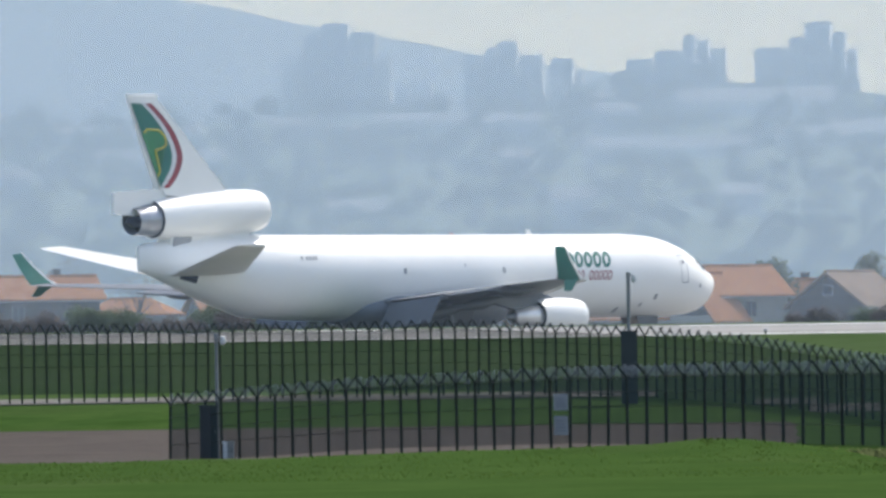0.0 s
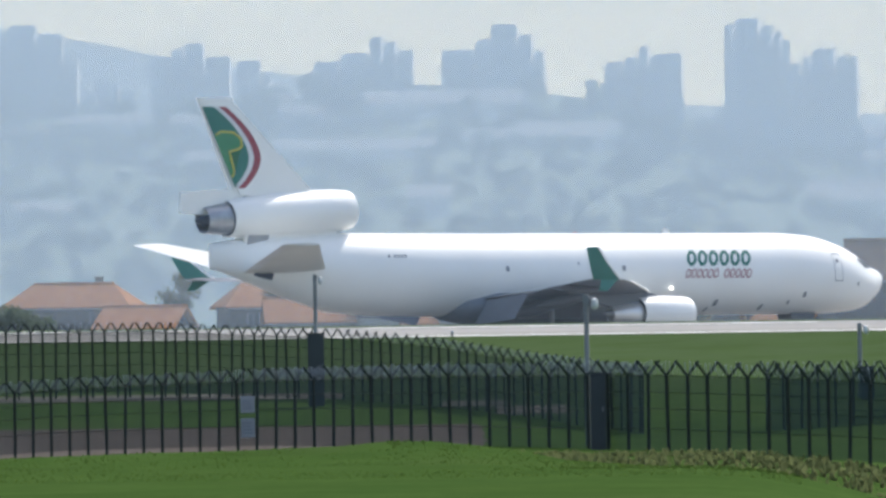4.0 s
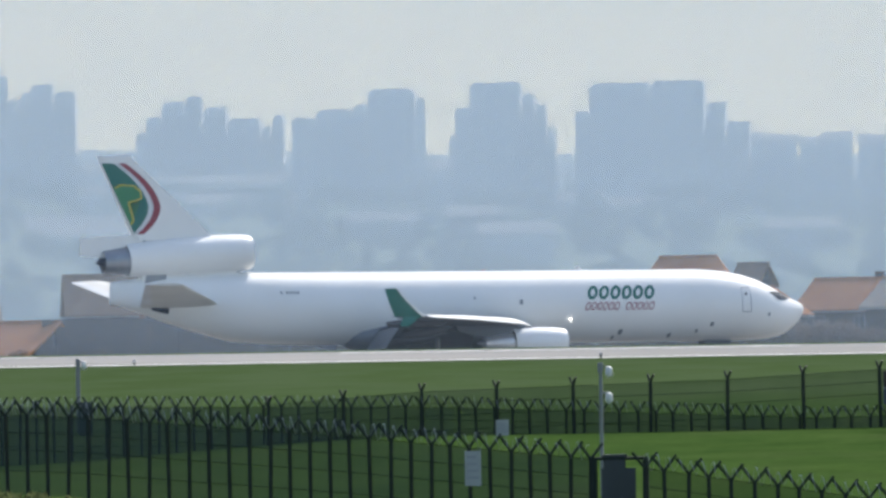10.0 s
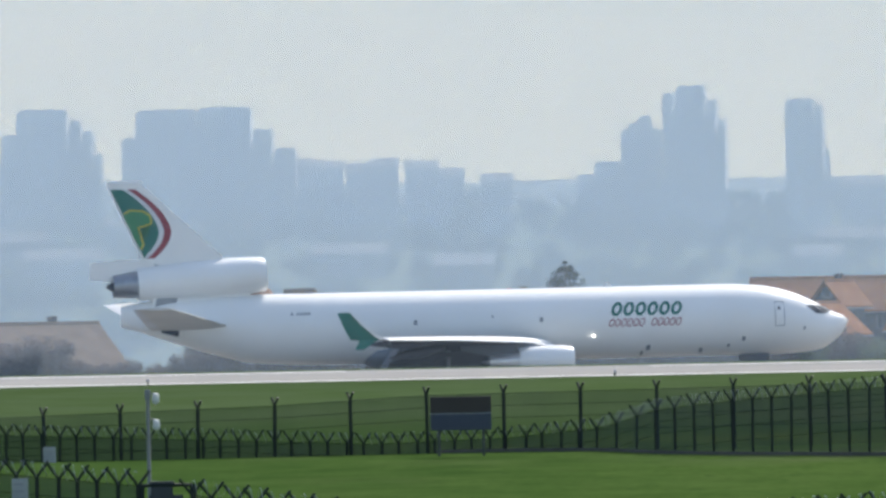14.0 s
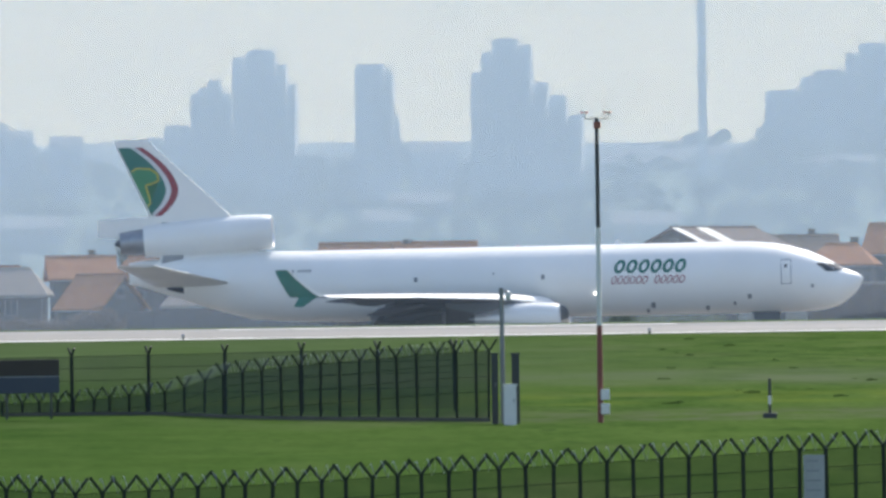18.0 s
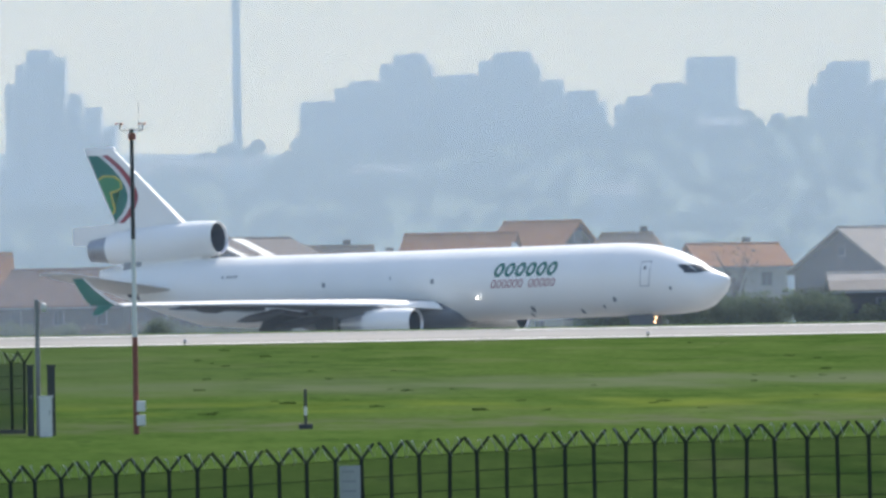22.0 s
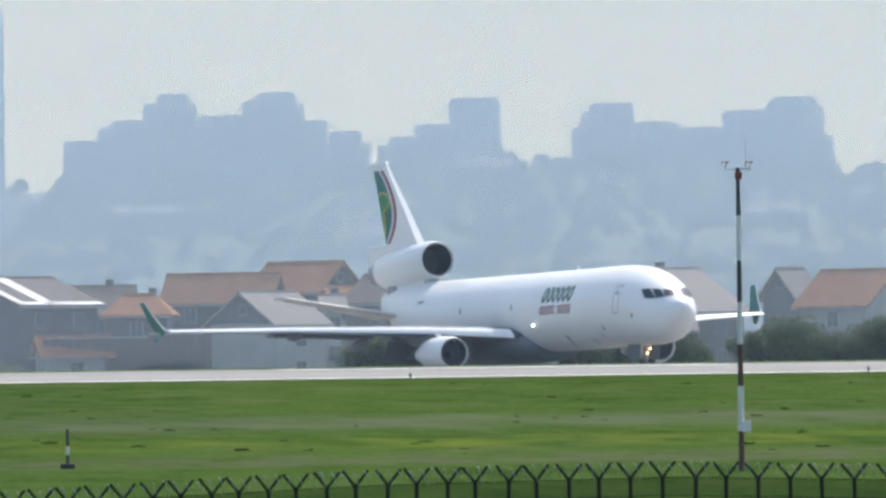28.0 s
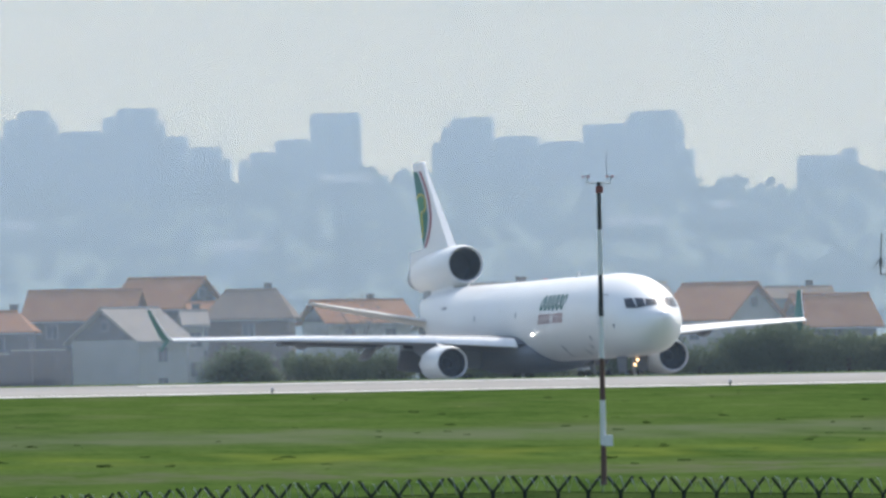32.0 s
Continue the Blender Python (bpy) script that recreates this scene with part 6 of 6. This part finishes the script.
part("lower_panel", boxes((-1.24, 1.24, 0, 0.12, 0.15, 0.8), bevel=0.02), M["sign_blue"], sign, "blue-grey lower panel")
part("edge_strip", boxes((-1.24, 1.24, -0.01, 0.13, 0.8, 0.85)), M["mark"], sign)
for x in (-0.9, 0.9):
    part("leg", rod((x, 0.06, -0.9), (x, 0.06, 0.2), 0.05), M["cabinet"], sign)


def notice(bearing, depth, z0, z1, width, label):
    root = thing("notice_plate", spot(bearing, depth), label, "sign", "notices on the fence")
    part("plate", boxes((-width / 2, width / 2, -0.02, 0, z0, z1), bevel=0.004), M["grey"], root)
    for k in range(4):
        z = z1 - 0.14 - (z1 - z0 - 0.2) * k / 4
        part("text_bar", boxes((-width * 0.38, width * (0.2 + 0.05 * k), -0.028, -0.02, z - 0.05, z)), M["mark"], root)


notice(-7.53, 358, 0.05, 0.63, 0.5, "pale grey notice plate on the fence")
notice(-7.53, 358, -0.82, -0.15, 0.5, "pale grey notice plate on the fence")
notice(-1.85, 283, -0.74, 0.23, 0.45, "pale grey notice plate on the fence")
notice(5.07, 279, -1.9, -0.62, 0.58, "pale grey notice plate on the fence")
notice(-1.68, 399, -0.43, 0.19, 0.5, "white notice plate on the far fence")


# gate in the fence by the twin-camera pole
gate = thing("fence_gate", spot(-1.02, 284, 0), "narrow dark steel gate frame in the fence", "gate")
for x in (-0.72, 0.72):
    part("gate_post", rod((x, 0, -3.0), (x, 0, -0.02), 0.09, sides=8), M["fence"], gate)
part("top_bar", rod((-0.72, 0, -0.05), (0.72, 0, -0.05), 0.05, sides=8), M["fence"], gate)
for x in (-0.42, 0.1):
    part("panel", boxes((x - 0.1, x + 0.34, -0.03, 0.03, -3.0, -0.32)), M["cabinet"], gate)

# runway edge lights
for k in range(12):
    edge = thing("runway_light", pose(-160 + 29.5 * k, 640.6, ground_z(-160 + 29.5 * k, 640.6)), "small dark runway edge light on a stub", "light", "lights along the runway edge")
    part("stub", rod((0, 0, -0.1), (0, 0, 0.22), 0.06, sides=8), M["cabinet"], edge)
    part("lens", turned([(0, 0.12), (0.1, 0.13), (0.2, 0.03)], sides=10, caps=(True, True)), M["grey"], edge).matrix_basis = pose(0, 0, 0.2, 0, -90, 0)

# a further mast head at the edge of the field
aerial = thing("aerial_mast", spot(10.32, 380, -0.9), "slim mast with a bent bracket and whip aerials", "mast")
part("mast_length", rod((0, 0, -0.4), (0, 0, 9.2), 0.06, 0.04), M["galv"], aerial)
part("bracket", rod((-0.75, 0, 7.55), (0, 0, 7.55), 0.03), M["cabinet"], aerial)
part("whip", rod((-0.72, 0, 7.55), (-0.66, 0, 9.1), 0.03, 0.03), M["cabinet"], aerial)
for dx in (-0.3, -0.1, 0.12):
    part("dipole", rod((-0.7, 0, 8.2), (-0.7 + dx, 0, 7.75), 0.018), M["cabinet"], aerial)


# ---- weeds and tufts ----
def tufts(name, count, seed, place, size, material, label, broad=0.35, tall=1.0):
    rnd = random.Random(seed)
    verts, faces = [], []
    for _ in range(count):
        x, y = place(rnd)
        z, s = ground_z(x, y) - 0.03, rnd.uniform(*size)
        for k in range(4):
            a, h = rnd.uniform(0, 6.3), s * rnd.uniform(0.5, 1.2) * tall
            dx, dy, n = broad * s * math.cos(a), broad * s * math.sin(a), len(verts)
            lean = rnd.uniform(-0.3, 0.3) * s
            verts += [(x - dx, y - dy, z), (x + dx, y + dy, z), (x + dx * 0.7 + lean, y + dy, z + h), (x - dx * 0.5 + lean, y - dy, z + h * 0.8)]
            faces.append((n, n + 1, n + 2, n + 3))
    me = bpy.data.meshes.new(name)
    me.from_pydata(verts, [], faces)
    me.materials.append(material)
    return tagged(new(name, me), label, "grass", kind="stuff")


def polar(b0, b1, d0, d1):
    def place(rnd):
        d, b = rnd.uniform(d0, d1), radians(rnd.uniform(b0, b1))
        return d * math.tan(b), d
    return place


blade = foliage("grass_blades", (0.05, 0.095, 0.018), (0.1, 0.16, 0.04), 2.0)
tufts("bank_grass", 16000, 31, polar(-11, -4.4, 205, 250), (0.02, 0.06), blade, "tufted green grass on the bank")
tufts("weed_clumps", 110, 35, polar(4.2, 11, 415, 610), (0.2, 0.75), foliage("weed_leaves", (0.03, 0.055, 0.016), (0.05, 0.085, 0.024)), "scattered low dark clumps of weeds in the field", 0.6, 0.16)
tufts("dry_weeds", 2600, 32, polar(-6.2, -2.2, 262, 292), (0.06, 0.24), M["dry"], "dry yellow weeds at the foot of the fence")


# ---- what moves ----
def motions():
    rows = (
        (0.0, -103.17, 693.92, 0.26, -0.05, 57.48), (0.5, -100.13, 697.40, 0.35, -0.03, 55.79), (1.0, -97.00, 700.71, 0.43, -0.01, 54.09), (1.5, -93.85, 704.21, 0.47, -0.10, 52.30),
        (2.0, -90.54, 707.50, 0.51, -0.19, 50.52), (2.5, -87.11, 710.68, 0.55, -0.28, 48.73), (3.0, -83.56, 713.87, 0.58, -0.28, 46.98), (3.5, -79.96, 717.06, 0.61, -0.29, 45.25),
        (4.0, -76.34, 720.25, 0.64, -0.30, 43.56), (4.5, -72.74, 723.37, 0.66, -0.31, 41.90), (5.0, -69.21, 726.41, 0.75, -0.41, 40.26), (5.5, -65.49, 728.50, 0.83, -0.43, 38.70),
        (6.0, -61.66, 730.45, 0.91, -0.45, 37.11), (6.5, -57.71, 732.22, 0.96, -0.43, 35.45), (7.0, -53.72, 733.81, 1.01, -0.40, 33.76), (7.5, -55.05, 817.80, 1.06, -0.40, 32.04),
        (8.0, -50.23, 819.45, 1.11, -0.39, 30.29), (8.5, -45.50, 820.93, 1.16, -0.36, 28.57), (9.0, -40.77, 822.25, 1.21, -0.35, 26.89), (9.5, -36.00, 823.18, 1.21, -0.31, 25.23),
        (10.0, -31.19, 824.10, 1.22, -0.28, 23.57), (10.5, -26.33, 825.12, 1.22, -0.25, 21.86), (11.0, -21.46, 826.38, 1.22, -0.21, 20.03), (11.5, -16.62, 827.92, 1.30, -0.09, 18.07),
        (12.0, -11.76, 829.60, 1.39, 0.03, 16.05), (12.5, -6.94, 831.63, 1.47, 0.12, 14.07), (13.0, -2.09, 833.38, 1.55, 0.22, 12.21), (13.5, 2.79, 834.70, 1.64, 0.21, 10.53),
        (14.0, 7.66, 835.63, 1.66, 0.29, 8.99), (14.5, 12.50, 836.27, 1.67, 0.38, 7.50), (15.0, 17.28, 836.74, 1.69, 0.47, 5.98), (15.5, 21.96, 837.12, 1.71, 0.56, 4.36),
        (16.0, 26.55, 837.50, 1.66, 0.53, 2.56), (16.5, 31.02, 837.83, 1.61, 0.49, 0.57), (17.0, 35.42, 838.03, 1.56, 0.45, -1.65), (17.5, 39.78, 838.16, 1.51, 0.46, -4.02),
        (18.0, 44.11, 838.02, 1.47, 0.46, -6.62), (18.5, 48.42, 837.57, 1.44, 0.49, -9.49), (19.0, 52.69, 836.89, 1.42, 0.52, -12.70), (19.5, 56.84, 836.09, 1.42, 0.56, -16.29),
        (20.0, 60.86, 835.08, 1.42, 0.60, -20.22), (20.5, 64.73, 833.77, 1.42, 0.64, -24.43), (21.0, 68.42, 832.05, 1.42, 0.68, -28.81), (21.5, 71.92, 829.80, 1.43, 0.72, -33.29),
        (22.0, 75.19, 826.93, 1.43, 0.76, -37.80), (22.5, 78.21, 823.34, 1.43, 0.80, -42.23), (23.0, 80.96, 818.92, 1.43, 0.84, -46.54), (23.5, 83.39, 813.30, 1.39, 0.88, -50.67),
        (24.0, 85.56, 806.93, 1.34, 0.92, -54.57), (24.5, 87.49, 799.98, 1.30, 0.96, -58.22), (25.0, 89.21, 792.63, 1.26, 1.00, -61.63), (25.5, 90.74, 785.05, 1.22, 1.04, -64.75),
        (26.0, 92.11, 777.43, 1.17, 1.09, -67.59), (26.5, 93.35, 769.94, 1.13, 1.09, -70.15), (27.0, 94.48, 762.75, 1.09, 1.08, -72.39), (27.5, 95.54, 756.05, 1.05, 1.08, -74.32),
        (28.0, 96.54, 750.02, 1.00, 1.08, -75.91), (28.5, 97.54, 744.96, 0.97, 0.94, -77.20), (29.0, 98.51, 740.61, 0.93, 0.80, -78.23), (29.5, 99.48, 736.81, 0.92, 0.78, -79.08),
        (30.0, 100.42, 733.47, 0.91, 0.76, -79.78), (30.5, 101.36, 730.50, 0.90, 0.74, -80.37), (31.0, 102.28, 727.80, 0.89, 0.72, -80.87), (31.5, 103.20, 725.29, 0.88, 0.70, -81.32),
        (32.0, 104.12, 722.86, 0.88, 0.68, -81.73),
    )
    lift = ((0, 0.2), (2, 0.22), (5, 0.2), (7, 0.25), (7.5, 0), (21, 0), (24, 0.05), (28, 0.16), (32, 0.16))    # the taxiway's own swell
    walk(airliner_ob, [(t, pose(x, y, ground_z(x, max(y, 720)) + lerp(lift, t), roll, -pitch, turn)) for t, x, y, roll, pitch, turn in rows])


motions()
